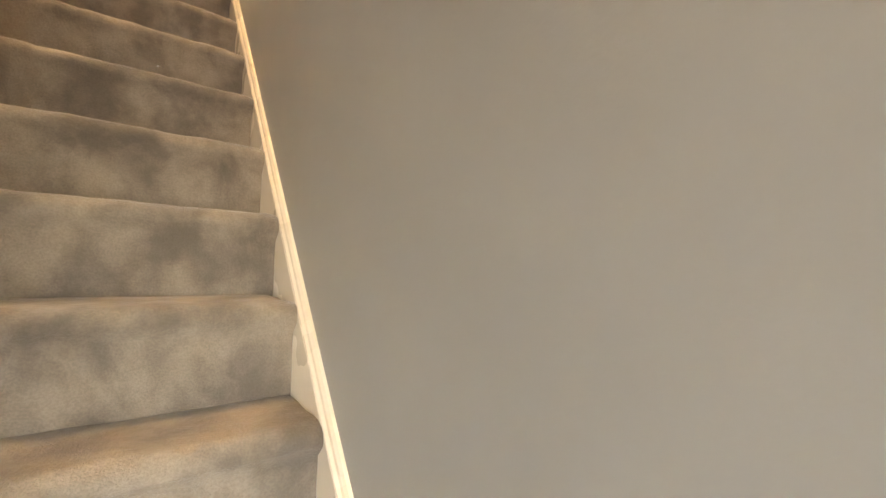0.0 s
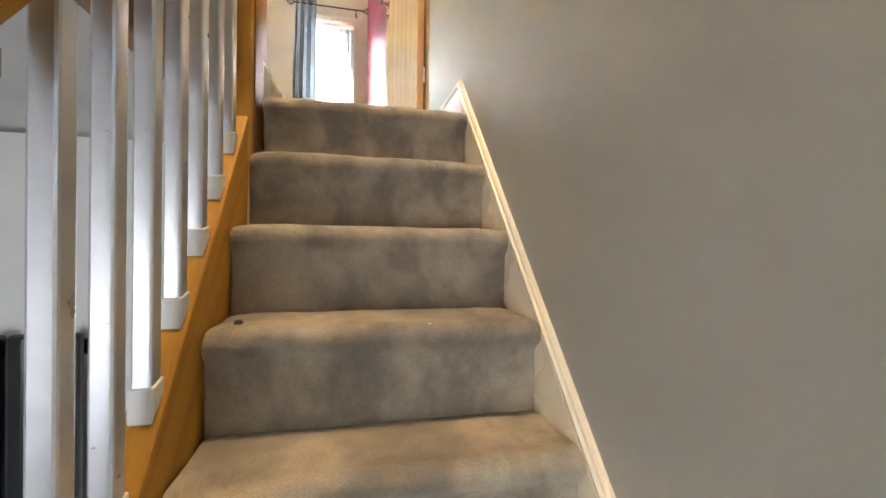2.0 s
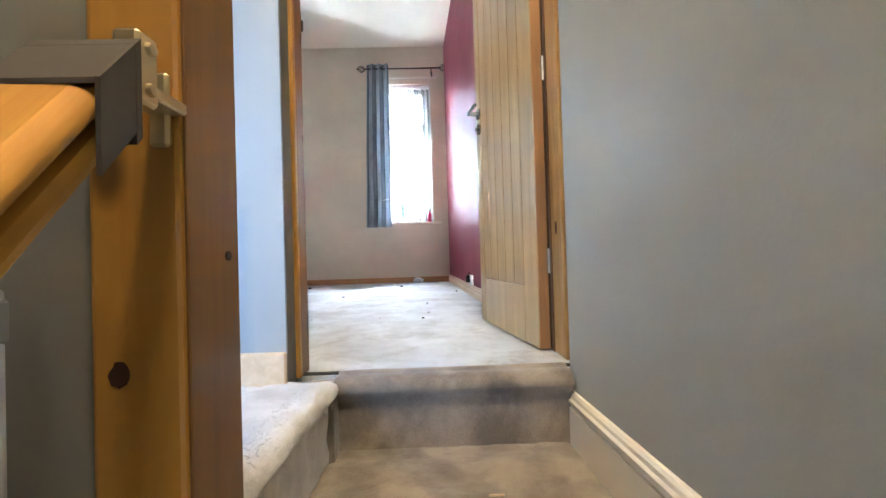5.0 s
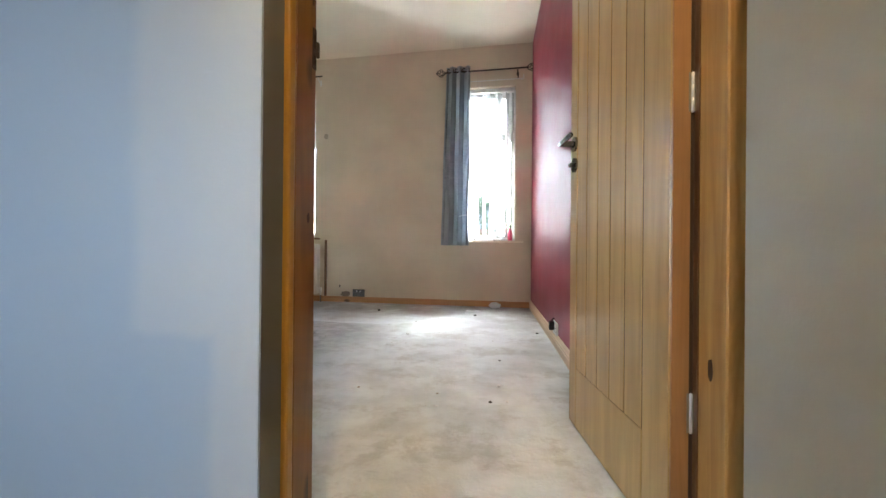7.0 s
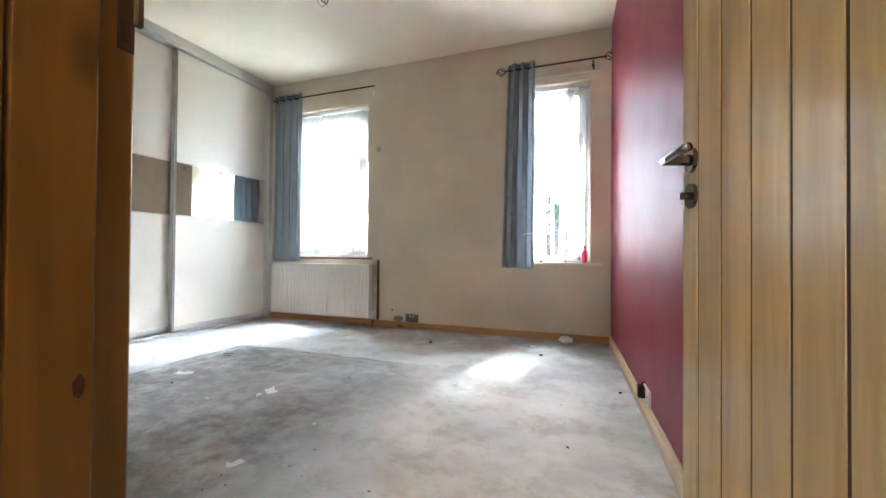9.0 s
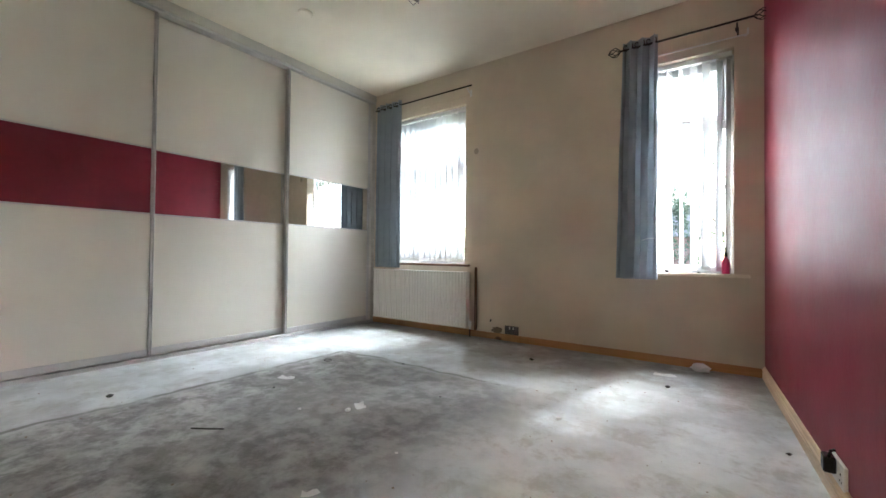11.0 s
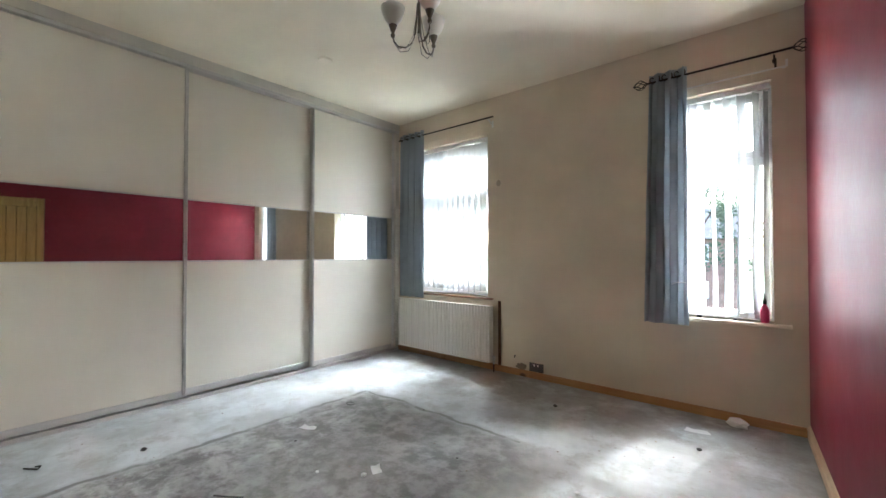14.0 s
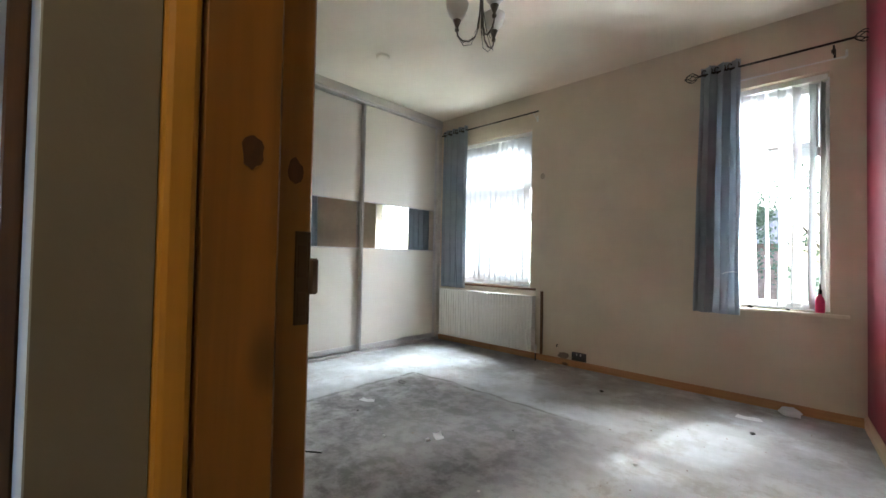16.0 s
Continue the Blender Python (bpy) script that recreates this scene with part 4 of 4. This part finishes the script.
def cage(x, z, y, name="finial"):
    """A twisted wire cage at the end of a pole."""
    out = []
    for k in range(6):
        pts = []
        for i in range(13):
            f = i / 12
            r = 0.034 * math.sin(math.pi * f) ** 0.8 + 0.003
            a = 2 * math.pi * k / 6 + f * 1.6
            pts.append((x - 0.047 + 0.094 * f, y + r * math.cos(a), z + r * math.sin(a)))
        out.append(tube(pts, 0.0032, 6))
    out.append(moved(lathe([(0, -0.008), (0.008, -0.004), (0.008, 0.004), (0, 0.008)], 10), pose(x - 0.047, y, z, 0, 90, 0)))
    out.append(moved(lathe([(0, -0.008), (0.008, -0.004), (0.008, 0.004), (0, 0.008)], 10), pose(x + 0.047, y, z, 0, 90, 0)))
    return joined(*out)


def pole(x0, x1, z, finials, brackets, label, hook=None):
    p = thing("curtain_pole", ((x0 + x1) / 2, POLE_Y, z), label, "curtain pole", "curtain poles")
    part("rod", tube([(x0, POLE_Y, z), ((x0 + x1) / 2, POLE_Y, z - 0.001), (x1, POLE_Y, z)], 0.0085, 10), IRON, p, smooth=True)
    for x in finials:
        part("finial", cage(x, z, POLE_Y), IRON, p, "twisted wire cage finial", smooth=True)
    for x in brackets:
        part("bracket", joined(tube([(x, WIN_Y, z - 0.05), (x, WIN_Y - 0.03, z - 0.055), (x, POLE_Y - 0.004, z - 0.02)], 0.006, 8), boxed(x - 0.012, x + 0.012, WIN_Y - 0.006, WIN_Y - 0.0005, z - 0.085, z - 0.015, bevel=0.002)), hook if hook and x == max(brackets) else IRON, p)
    return p


pole(-0.69, 0.205, 5.232, (-0.742, 0.245), (0.10,), "black iron curtain pole with cage finials")
pole(-3.58, -2.165, 5.30, (), (-2.22, -3.50), "black iron curtain pole without its end caps", WHITEPL)
curtain(-0.675, -0.415, 3.318, 5.292, 3, POLE_Y, "blue-grey eyelet curtain drawn aside, white thread near its hem", 0.05, 3.0)
curtain(-3.555, -3.15, 3.345, 5.355, 4, POLE_Y, "blue-grey eyelet curtain drawn aside beside the wardrobe", 0.0, 9.0)
solo("loose_thread", tube([(-0.52, 6.785, 3.63), (-0.49, 6.778, 3.642), (-0.455, 6.782, 3.648), (-0.43, 6.79, 3.645)], 0.0035, 6), WHITEPL, (-0.47, 6.785, 3.63), "white cord caught on the blue-grey curtain", "cord")
for x0, x1, z in ((-0.40, 0.10, 5.17), (-3.15, -2.25, 5.245)):
    setting("trim_batten", boxed(x0, x1, WIN_Y - 0.012, WIN_Y - 0.0005, z - 0.018, z + 0.018, bevel=0.003), CREAM, "cream painted batten above the window", "batten")


# ---- radiator ----
RX0, RX1, RZ0, RZ1 = -3.56, -2.20, 2.735, 3.325
radiator = thing("radiator", ((RX0 + RX1) / 2, 6.85, FLOOR), "white ribbed panel radiator below the window", "radiator")
bm = bmesh.new()
ribs = 33
prof = []
for i in range(ribs):
    a = RX0 + 0.02 + (RX1 - RX0 - 0.04) * i / ribs
    w = (RX1 - RX0 - 0.04) / ribs
    prof += [(a, 6.812), (a + w * 0.16, 6.803), (a + w * 0.70, 6.803), (a + w * 0.86, 6.812)]
prof = [(RX0, 6.812)] + prof + [(RX1, 6.812), (RX1, 6.822), (RX0, 6.822)]
part("panel", prism([(x, y, RZ0 + 0.012) for x, y in prof], (0, 0, RZ1 - RZ0 - 0.024)), ENAMEL, radiator, "white ribbed front panel")
part("edge", joined(boxed(RX0 - 0.002, RX1 + 0.002, 6.797, 6.825, RZ0, RZ0 + 0.014, bevel=0.004), boxed(RX0 - 0.002, RX1 + 0.002, 6.797, 6.825, RZ1 - 0.014, RZ1, bevel=0.004)), ENAMEL, radiator)
part("back_panel", boxed(RX0, RX1, 6.86, 6.875, RZ0 + 0.01, RZ1 - 0.01, bevel=0.004), ENAMEL, radiator)
part("side_cover", boxed(RX1 + 0.001, RX1 + 0.008, 6.80, 6.875, RZ0 + 0.005, RZ1 - 0.004, bevel=0.002), ENAMEL, radiator)
part("top_grille", joined(*[boxed(RX0 + 0.02 + i * 0.048, RX0 + 0.05 + i * 0.048, 6.824, 6.862, RZ1 - 0.012, RZ1 - 0.008) for i in range(27)]), ENAMEL, radiator)
valve = part("valve", moved(lathe([(0, 0), (0.010, 0), (0.010, 0.03), (0.017, 0.034), (0.017, 0.075), (0.012, 0.085), (0, 0.085)], 16), pose(RX1 + 0.032, 6.845, RZ0 - 0.01)), WHITEPL, radiator, "white thermostatic valve")
part("pipe", tube([(RX1 + 0.032, 6.845, RZ0 - 0.008), (RX1 + 0.032, 6.845, FLOOR - 0.004)], 0.0075, 8), CHROME, radiator)
for x in (RX0 + 0.15, RX1 - 0.15):
    part("wall_bracket", boxed(x - 0.015, x + 0.015, 6.874, WIN_Y, RZ0 + 0.03, RZ1 - 0.05), ENAMEL, radiator)

# ---- skirting in the bedroom ----
setting("baseboard_window_wall", boxed(-3.66, redface(6.9) + 0.004, WIN_Y - 0.018, WIN_Y - 0.0005, FLOOR, FLOOR + 0.066, bevel=0.006, segments=2), PINE_X, "orange pine skirting below the windows", "skirting board")
setting("baseboard_red_wall", skirting("b", 4.03, FLOOR + 0.085, WIN_Y - 0.02, FLOOR + 0.085, redface, 0.085, PALEPINE, 0.017), PALEPINE, "pale pine skirting below the red wall", "skirting board")
setting("baseboard_door_wall", boxed(-3.60, OPEN_L - 0.1, DOOR_Y1 + 0.001, DOOR_Y1 + 0.018, FLOOR, FLOOR + 0.08, bevel=0.005), PINE_X, "pine skirting beside the doorway", "skirting board")


# ---- wall fittings ----
def socket(name, at, yaw, label, face=WHITEPL, width=0.146):
    s = thing(name, at, label, "socket")
    m = pose(*at, 0, 0, yaw)
    part("plate", moved(boxed(-width / 2, width / 2, -0.012, -0.0005, -0.043, 0.043, bevel=0.004, segments=2), m), face, s)
    for dx in (-0.036, 0.036):
        part("switch", moved(boxed(dx * 0.55 - 0.006, dx * 0.55 + 0.006, -0.017, -0.0122, 0.010, 0.030, bevel=0.002), m), WHITEPL, s)
        for px, pz, h in ((0, 0.006, 0.008), (-0.011, -0.018, 0.004), (0.011, -0.018, 0.004)):
            part("pin_hole", moved(boxed(dx + px - 0.003, dx + px + 0.003, -0.0132, -0.0121, pz - h / 2, pz + h / 2), m), BLACKPL, s)
    return s


socket("double_socket", (-1.718, WIN_Y, 2.752), 0, "metal double wall socket on the cream wall", CHROME, 0.15)
rng = random.Random(5)
ring = [(-1.89 + (0.055 + rng.uniform(-0.014, 0.02)) * math.cos(i * math.pi / 9), WIN_Y - 0.0045, 2.737 + (0.030 + rng.uniform(-0.006, 0.014)) * math.sin(i * math.pi / 9)) for i in range(18)]
solo("plaster_hole", prism(ring, (0, 0.004, 0)), PLASTER, (-1.89, WIN_Y, 2.71), "rough hole broken into the plaster beside the socket", "damage")
solo("cable_stub", tube([(-1.954, WIN_Y - 0.001, 2.835), (-1.954, WIN_Y - 0.016, 2.832), (-1.951, WIN_Y - 0.020, 2.815)], 0.007, 8), DIRT, (-1.954, WIN_Y, 2.83), "short dark cable end sticking out of the wall", "cable")
FILLER = painted("grey_beige_filler", (0.40, 0.34, 0.265), 0.8, 0.15, 60.0, 0.2)
solo("filler_patch", moved(lathe([(0, 0), (0.022, 0), (0.026, 0.002), (0.027, 0.006), (0, 0.007)], 18), pose(-2.147, WIN_Y - 0.0005, 4.609, 90, 0, 0) @ Matrix.Diagonal((1.0, 1.25, 1.0, 1.0))), FILLER, (-2.147, WIN_Y, 4.609), "round grey-beige filler patch on the cream wall", "filler patch")
setting("trim_radiator_side", boxed(RX1 + 0.052, RX1 + 0.078, WIN_Y - 0.022, WIN_Y - 0.0006, FLOOR + 0.068, W1[2] - 0.026, bevel=0.003), BROWN, "dark stained upright batten beside the radiator", "batten")
RY = 5.17
socket("wall_socket", (redface(RY), RY, 2.76), -90 + 3.6, "white double socket with a black cable on the red wall", WHITEPL)
solo("socket_adaptor", joined(boxed(redface(RY + 0.03) - 0.045, redface(RY) - 0.0125, RY + 0.005, RY + 0.06, 2.745, 2.80, bevel=0.004), tube([(redface(RY) - 0.03, RY + 0.02, 2.80), (redface(RY) - 0.024, RY + 0.03, 2.815), (redface(RY) - 0.012, RY + 0.035, 2.82)], 0.005, 6)), BLACKPL, (redface(RY), RY, 2.735), "black plug adaptor with a stub of cable", "plug")

# ---- ceiling fittings ----
solo("smoke_alarm_base", moved(lathe([(0, 0), (0.05, 0), (0.062, 0.008), (0.062, 0.02), (0, 0.02)], 24), pose(-2.87, 5.285, CEIL - 0.0205)), CEILING, (-2.87, 5.285, CEIL), "round pale mounting plate on the ceiling", "ceiling plate")
CX, CY, CZ = -1.61, 5.13, 5.16
chandelier = thing("chandelier", (CX, CY, CEIL), "three-armed bronze ceiling light with frosted bell shades", "ceiling light")
part("ceiling_rose", moved(lathe([(0, 0), (0.055, 0), (0.05, -0.02), (0.02, -0.035), (0, -0.035)], 20), pose(CX, CY, CEIL - 0.0005)), BRONZE, chandelier, smooth=True)
part("stem", tube([(CX, CY, CEIL - 0.03), (CX, CY, CEIL - 0.15), (CX, CY, CZ + 0.09)], 0.007, 10), BRONZE, chandelier, smooth=True)
for k in range(3):
    a = radians(97 + 120 * k)
    ux, uy = math.cos(a), math.sin(a)

    def arm(r, z, s=0.0):
        return (CX + ux * r - uy * s, CY + uy * r + ux * s, CZ + z)

    path = [arm(0.008, 0.28), arm(0.014, 0.18), arm(0.022, 0.09), arm(0.045, 0.025), arm(0.085, 0.0), arm(0.13, 0.008), arm(0.158, 0.04), arm(0.165, 0.075)]
    am = part("arm", tube(path, 0.0055, 8), BRONZE, chandelier, "curved bronze arm", smooth=True)
    for s in (-0.02, 0.02):
        part("wire", tube([arm(0.01, 0.24), arm(0.03, 0.07, s), arm(0.07, -0.008, s * 1.4), arm(0.12, -0.016, s), arm(0.155, 0.03)], 0.0022, 6), BRONZE, am, smooth=True)
    part("cup", moved(lathe([(0, 0), (0.012, 0), (0.015, 0.015), (0.009, 0.022), (0.012, 0.034), (0.028, 0.075), (0.022, 0.078), (0, 0.05)], 16), pose(*arm(0.165, 0.07))), BRONZE, am, smooth=True)
    part("shade", moved(lathe([(0.026, 0.0), (0.040, 0.018), (0.058, 0.045), (0.070, 0.08), (0.076, 0.112), (0.073, 0.113), (0.066, 0.08), (0.054, 0.047), (0.036, 0.02), (0.024, 0.004)], 24), pose(*arm(0.165, 0.145))), FROST, am, "frosted bell glass shade", smooth=True)

track = thing("curtain_track", (-0.2, WIN_Y, 5.14), "slim white curtain track above the window", "curtain track")
part("rail", boxed(-0.50, 0.17, WIN_Y - 0.024, WIN_Y - 0.014, 5.137, 5.147, bevel=0.002), WHITEPL, track)
part("hook", joined(boxed(0.158, 0.172, WIN_Y - 0.004, WIN_Y - 0.0005, 5.150, 5.195, bevel=0.001), tube([(0.165, WIN_Y - 0.004, 5.185), (0.165, WIN_Y - 0.03, 5.180), (0.165, WIN_Y - 0.036, 5.165)], 0.004, 6)), WHITEPL, track, "pale painted hook")
for x in (-0.47, 0.15):
    part("clip", boxed(x - 0.010, x + 0.010, WIN_Y - 0.0135, WIN_Y - 0.0005, 5.134, 5.149, bevel=0.002), WHITEPL, track)

# ---- small things on the sill and the floor ----
bottle = thing("bottle", (0.03, WIN_Y + 0.015, W2[2]), "pink plastic bottle with a black cap on the sill", "bottle")
part("body", moved(lathe([(0, 0), (0.024, 0), (0.026, 0.006), (0.026, 0.08), (0.020, 0.105), (0.010, 0.12), (0.010, 0.13), (0, 0.13)], 20), pose(0.03, WIN_Y + 0.015, W2[2] + 0.002)), PINKPL, bottle, smooth=True)
part("cap", moved(lathe([(0, 0), (0.011, 0), (0.011, 0.028), (0.005, 0.034), (0.004, 0.075), (0, 0.075)], 14), pose(0.03, WIN_Y + 0.015, W2[2] + 0.131)), BLACKPL, bottle, "black cap")


def crumpled(at, size, seed, material, name, label, category, flat=0.35, group=""):
    r = random.Random(seed)
    bm = bmesh.new()
    bmesh.ops.create_icosphere(bm, subdivisions=2, radius=size)
    for v in bm.verts:
        v.co *= 0.7 + 0.6 * abs(noise.noise((v.co.x / size * 1.4 + seed, v.co.y / size * 1.4, v.co.z / size * 1.4)))
        v.co.z *= flat
        v.co.x *= 1.0 + r.uniform(-0.1, 0.1)
    low = min(v.co.z for v in bm.verts)
    bmesh.ops.translate(bm, vec=(at[0], at[1], at[2] - low), verts=bm.verts)
    return solo(name, bm, material, at, label, category, group)


def scrap(at, w, d, yaw, material, name, label, category, curl=0.012, group=""):
    """A thin curled scrap lying on the floor."""
    bm = bmesh.new()
    rows = []
    for i in range(7):
        row = []
        for k in range(5):
            u, v = i / 6 - 0.5, k / 4 - 0.5
            row.append(bm.verts.new((u * w * (1 - 0.25 * v), v * d, 0.002 + curl * (4 * u * u * 0.5 + max(0, v) * 0.6 * (1 + math.sin(u * 9))))))
        rows.append(row)
    for a, b in zip(rows, rows[1:]):
        for k in range(4):
            bm.faces.new((a[k], a[k + 1], b[k + 1], b[k]))
    shell(bm, 0.0012)
    moved(bm, pose(*at, 0, 0, yaw))
    low = min(v.co.z for v in bm.verts)
    bmesh.ops.translate(bm, vec=(0, 0, at[2] - low), verts=bm.verts)
    return solo(name, bm, material, at, label, category, group)


crumpled((-0.36, WIN_Y + 0.0, W2[2] + 0.001), 0.022, 31, DIRT, "dried_leaf", "dark dried scrap on the window sill", "debris", 0.5)
crumpled((-0.14, WIN_Y + 0.02, W2[2] + 0.001), 0.014, 32, DIRT, "dried_leaf", "dark dried scrap on the window sill", "debris", 0.5)
Z = FLOOR
scrap((-2.414, 4.866, Z), 0.11, 0.045, 25, PAPER, "paper_scrap", "torn white paper scrap on the bare floor", "paper", 0.012, "floor litter")
scrap((-1.619, 4.80, Z), 0.085, 0.05, -30, PAPER, "paper_scrap", "torn white paper scrap on the bare floor", "paper", 0.02, "floor litter")
scrap((-0.33, 6.55, Z), 0.14, 0.06, 10, PAPER, "paper_scrap", "flat white paper strip near the skirting", "paper", 0.008, "floor litter")
scrap((-1.157, 4.134, Z), 0.06, 0.028, 60, PAPER, "paper_scrap", "small white paper scrap on the bare floor", "paper", 0.01, "floor litter")
crumpled((-0.12, 6.80, Z), 0.07, 3, POLY, "plastic_bag", "crumpled clear polythene bag against the skirting", "bag", 0.55)
crumpled((-0.277, 6.234, Z), 0.016, 8, DIRT, "debris_crumb", "small dark crumb of debris on the floor", "debris", 0.6, "floor litter")
crumpled((-1.63, 4.72, Z), 0.018, 11, PAPER, "plaster_crumb", "small white crumb of plaster on the floor", "debris", 0.6, "floor litter")
crumpled((-1.858, 4.579, Z), 0.012, 12, PAPER, "plaster_crumb", "small white crumb of plaster on the floor", "debris", 0.6, "floor litter")
crumpled((-2.897, 4.028, Z), 0.02, 13, DIRT, "debris_crumb", "small dark crumb of debris on the floor", "debris", 0.6, "floor litter")
crumpled((-0.675, 5.307, Z), 0.016, 14, PAPER, "plaster_crumb", "small white crumb of plaster on the floor", "debris", 0.6, "floor litter")
crumpled((0.008, 4.10, Z), 0.009, 15, DIRT, "debris_crumb", "tiny dark crumb of debris on the floor", "debris", 0.6, "floor litter")
for x, y, size, seed in ((0.034, 4.30, 0.014, 41), (-1.108, 4.533, 0.008, 42), (-0.62, 3.98, 0.007, 43), (-0.20, 4.02, 0.006, 44), (0.075, 4.12, 0.009, 45)):
    crumpled((x, y, Z), size, seed, PAPER, "plaster_crumb", "small white crumb of plaster on the floor", "debris", 0.5, "floor litter")
for x, y, size, seed in ((0.019, 4.735, 0.008, 51), (0.262, 5.538, 0.012, 52), (-1.268, 6.348, 0.020, 53), (-2.02, 5.62, 0.010, 54), (-1.36, 5.20, 0.008, 55), (-2.30, 4.70, 0.009, 56)):
    crumpled((x, y, Z), size, seed, DIRT, "debris_crumb", "small dark crumb of debris on the floor", "debris", 0.5, "floor litter")
solo("cable_tie", tube([(-2.57 + 0.038 * math.cos(i * 0.52), 5.336 + 0.026 * math.sin(i * 0.52), Z + 0.003) for i in range(13)], 0.0026, 6), IRON, (-2.57, 5.336, Z), "small dark ring of cord on the floor", "cord", "floor litter")
solo("stick", tube([(-2.06, 4.12, Z + 0.005), (-1.99, 4.16, Z + 0.007), (-1.93, 4.21, Z + 0.005)], 0.0038, 6), DIRT, (-1.99, 4.157, Z), "dark splinter of wood on the floor", "splinter", "floor litter")
solo("stick", tube([(-3.15, 3.53, Z + 0.006), (-3.11, 3.55, Z + 0.010), (-3.08, 3.58, Z + 0.006), (-3.10, 3.595, Z + 0.012), (-3.125, 3.575, Z + 0.008)], 0.0042, 6), DIRT, (-3.11, 3.55, Z), "dark curl of debris on the floor", "splinter", "floor litter")
rng = random.Random(21)
bits = bmesh.new()
for i in range(120):
    x, y = rng.uniform(-3.4, 0.2), rng.uniform(3.5, 6.7)
    s = rng.uniform(0.0012, 0.0038)
    box(bits, x - s, x + s * rng.uniform(0.6, 1.8), y - s, y + s, Z, Z + s * 0.8)
tagged(solo("dust_and_grit", bits, PLASTER, (-1.5, 5, Z), "fine grit and dust scattered over the bare floor", "grit"), kind="stuff")
crumpled((0.24, 1.95, NOSE_Z - 3 * RISE + 0.003), 0.0035, 17, PAPER, "lint", "white speck of lint on the stair carpet", "debris", 0.5)
crumpled((-0.105, 2.00, NOSE_Z - 3 * RISE + 0.003), 0.010, 18, DIRT, "lint", "dark speck on the stair carpet", "debris", 0.5)
solo("matchstick", boxed(0.178, 0.210, 2.85, 2.8535, NOSE_Z + 0.003, NOSE_Z + 0.0065), PALEPINE, (0.19, 2.85, NOSE_Z), "thin pale splinter on the landing carpet", "splinter")
part("door_post", boxed(-1.06, -0.97, DOOR_Y0 - 0.03, DOOR_Y0 - 0.0005, FLOOR + 0.012, FLOOR + 2.1, bevel=0.004), BROWN, tagged(thing("door_frame", (-1.0, DOOR_Y0, FLOOR), "dark stained architrave further along the landing", "door frame", kind="structure")))

# ---- outdoors ----
GRASS = painted("grass_ground", (0.10, 0.13, 0.06), 0.9, 0.4, 20.0, 0.5)
BRICK = painted("weathered_brick", (0.36, 0.23, 0.19), 0.85, 0.25, 30.0, 0.4)
SLATE = painted("slate_roof", (0.12, 0.12, 0.13), 0.7, 0.2, 30.0, 0.3)
BARK = painted("bark", (0.10, 0.075, 0.05), 0.9, 0.3, 30.0, 0.6)
LEAF = cloth("leaves", (0.085, 0.12, 0.075), 0.3)
setting("ground", boxed(-400, 400, 7.6, 800, -0.35, -0.15), GRASS, "grass and road in front of the house", "ground")


def tree(x, y, height, spread, seed):
    r = random.Random(seed)
    t = thing("tree", (x, y, -0.15), "leafy broad tree across the road", "tree", "trees across the road")
    trunk = [tube([(x, y, -0.2), (x + 0.1, y, height * 0.25), (x - 0.05, y + 0.1, height * 0.6)], 0.16, 8)]
    for k in range(5):
        a = k * 1.26 + r.random()
        trunk.append(tube([(x, y, height * (0.25 + 0.06 * k)), (x + spread * 0.35 * math.cos(a), y + spread * 0.35 * math.sin(a), height * (0.45 + 0.07 * k)), (x + spread * 0.6 * math.cos(a), y + spread * 0.6 * math.sin(a), height * (0.6 + 0.06 * k))], 0.05, 6))
    part("trunk", joined(*trunk), BARK, t, smooth=True)
    verts, faces = [], []
    clumps = [(Vector((r.uniform(-1, 1) * spread, r.uniform(-1, 1) * spread, height * r.uniform(0.35, 1.0))), spread * r.uniform(0.22, 0.42)) for _ in range(26)]
    for c, rad in clumps:
        for _ in range(110):
            d = Vector((r.gauss(0, 1), r.gauss(0, 1), r.gauss(0, 1))).normalized() * rad * r.random() ** 0.4
            p = Vector((x, y, 0)) + c + d
            u = Vector((r.gauss(0, 1), r.gauss(0, 1), r.gauss(0, 1))).normalized() * 0.11
            w = u.orthogonal().normalized() * 0.07
            n = len(verts)
            verts += [p - u, p + w, p + u, p - w]
            faces.append((n, n + 1, n + 2, n + 3))
    mesh = bpy.data.meshes.new("crown")
    mesh.from_pydata(verts, [], faces)
    mesh.materials.append(LEAF)
    crown = new("crown", mesh)
    crown.parent = t
    crown.location = (-x, -y, 0.15)
    return t


for x, y, h, s, seed in ((0.8, 27, 7.6, 2.4, 1), (-4.0, 30, 7.4, 2.2, 2), (-7.5, 28, 6.6, 2.6, 3), (4.5, 29, 8.4, 2.8, 4), (-13, 31, 7.5, 2.6, 5), (-20, 30, 7.0, 3.0, 6)):
    tree(x, y, h, s, seed)
house = thing("house", (-5.5, 38, -0.15), "weathered brick house with a slate roof across the road", "house")
part("wall", boxed(-9, -2, 36, 42, -0.2, 5.0), BRICK, house)
part("roof", prism([(-9.3, 35.7, 5.0), (-9.3, 42.3, 5.0), (-9.3, 39, 7.4)], (7.6, 0, 0)), SLATE, house)
for x in (-8, -6, -4.2):
    for z in (0.9, 3.4):
        part("window", joined(boxed(x - 0.5, x + 0.5, 35.93, 35.99, z, z + 1.2, bevel=0.03), boxed(x - 0.44, x + 0.44, 35.91, 35.925, z + 0.06, z + 1.14)), UPVC, house)
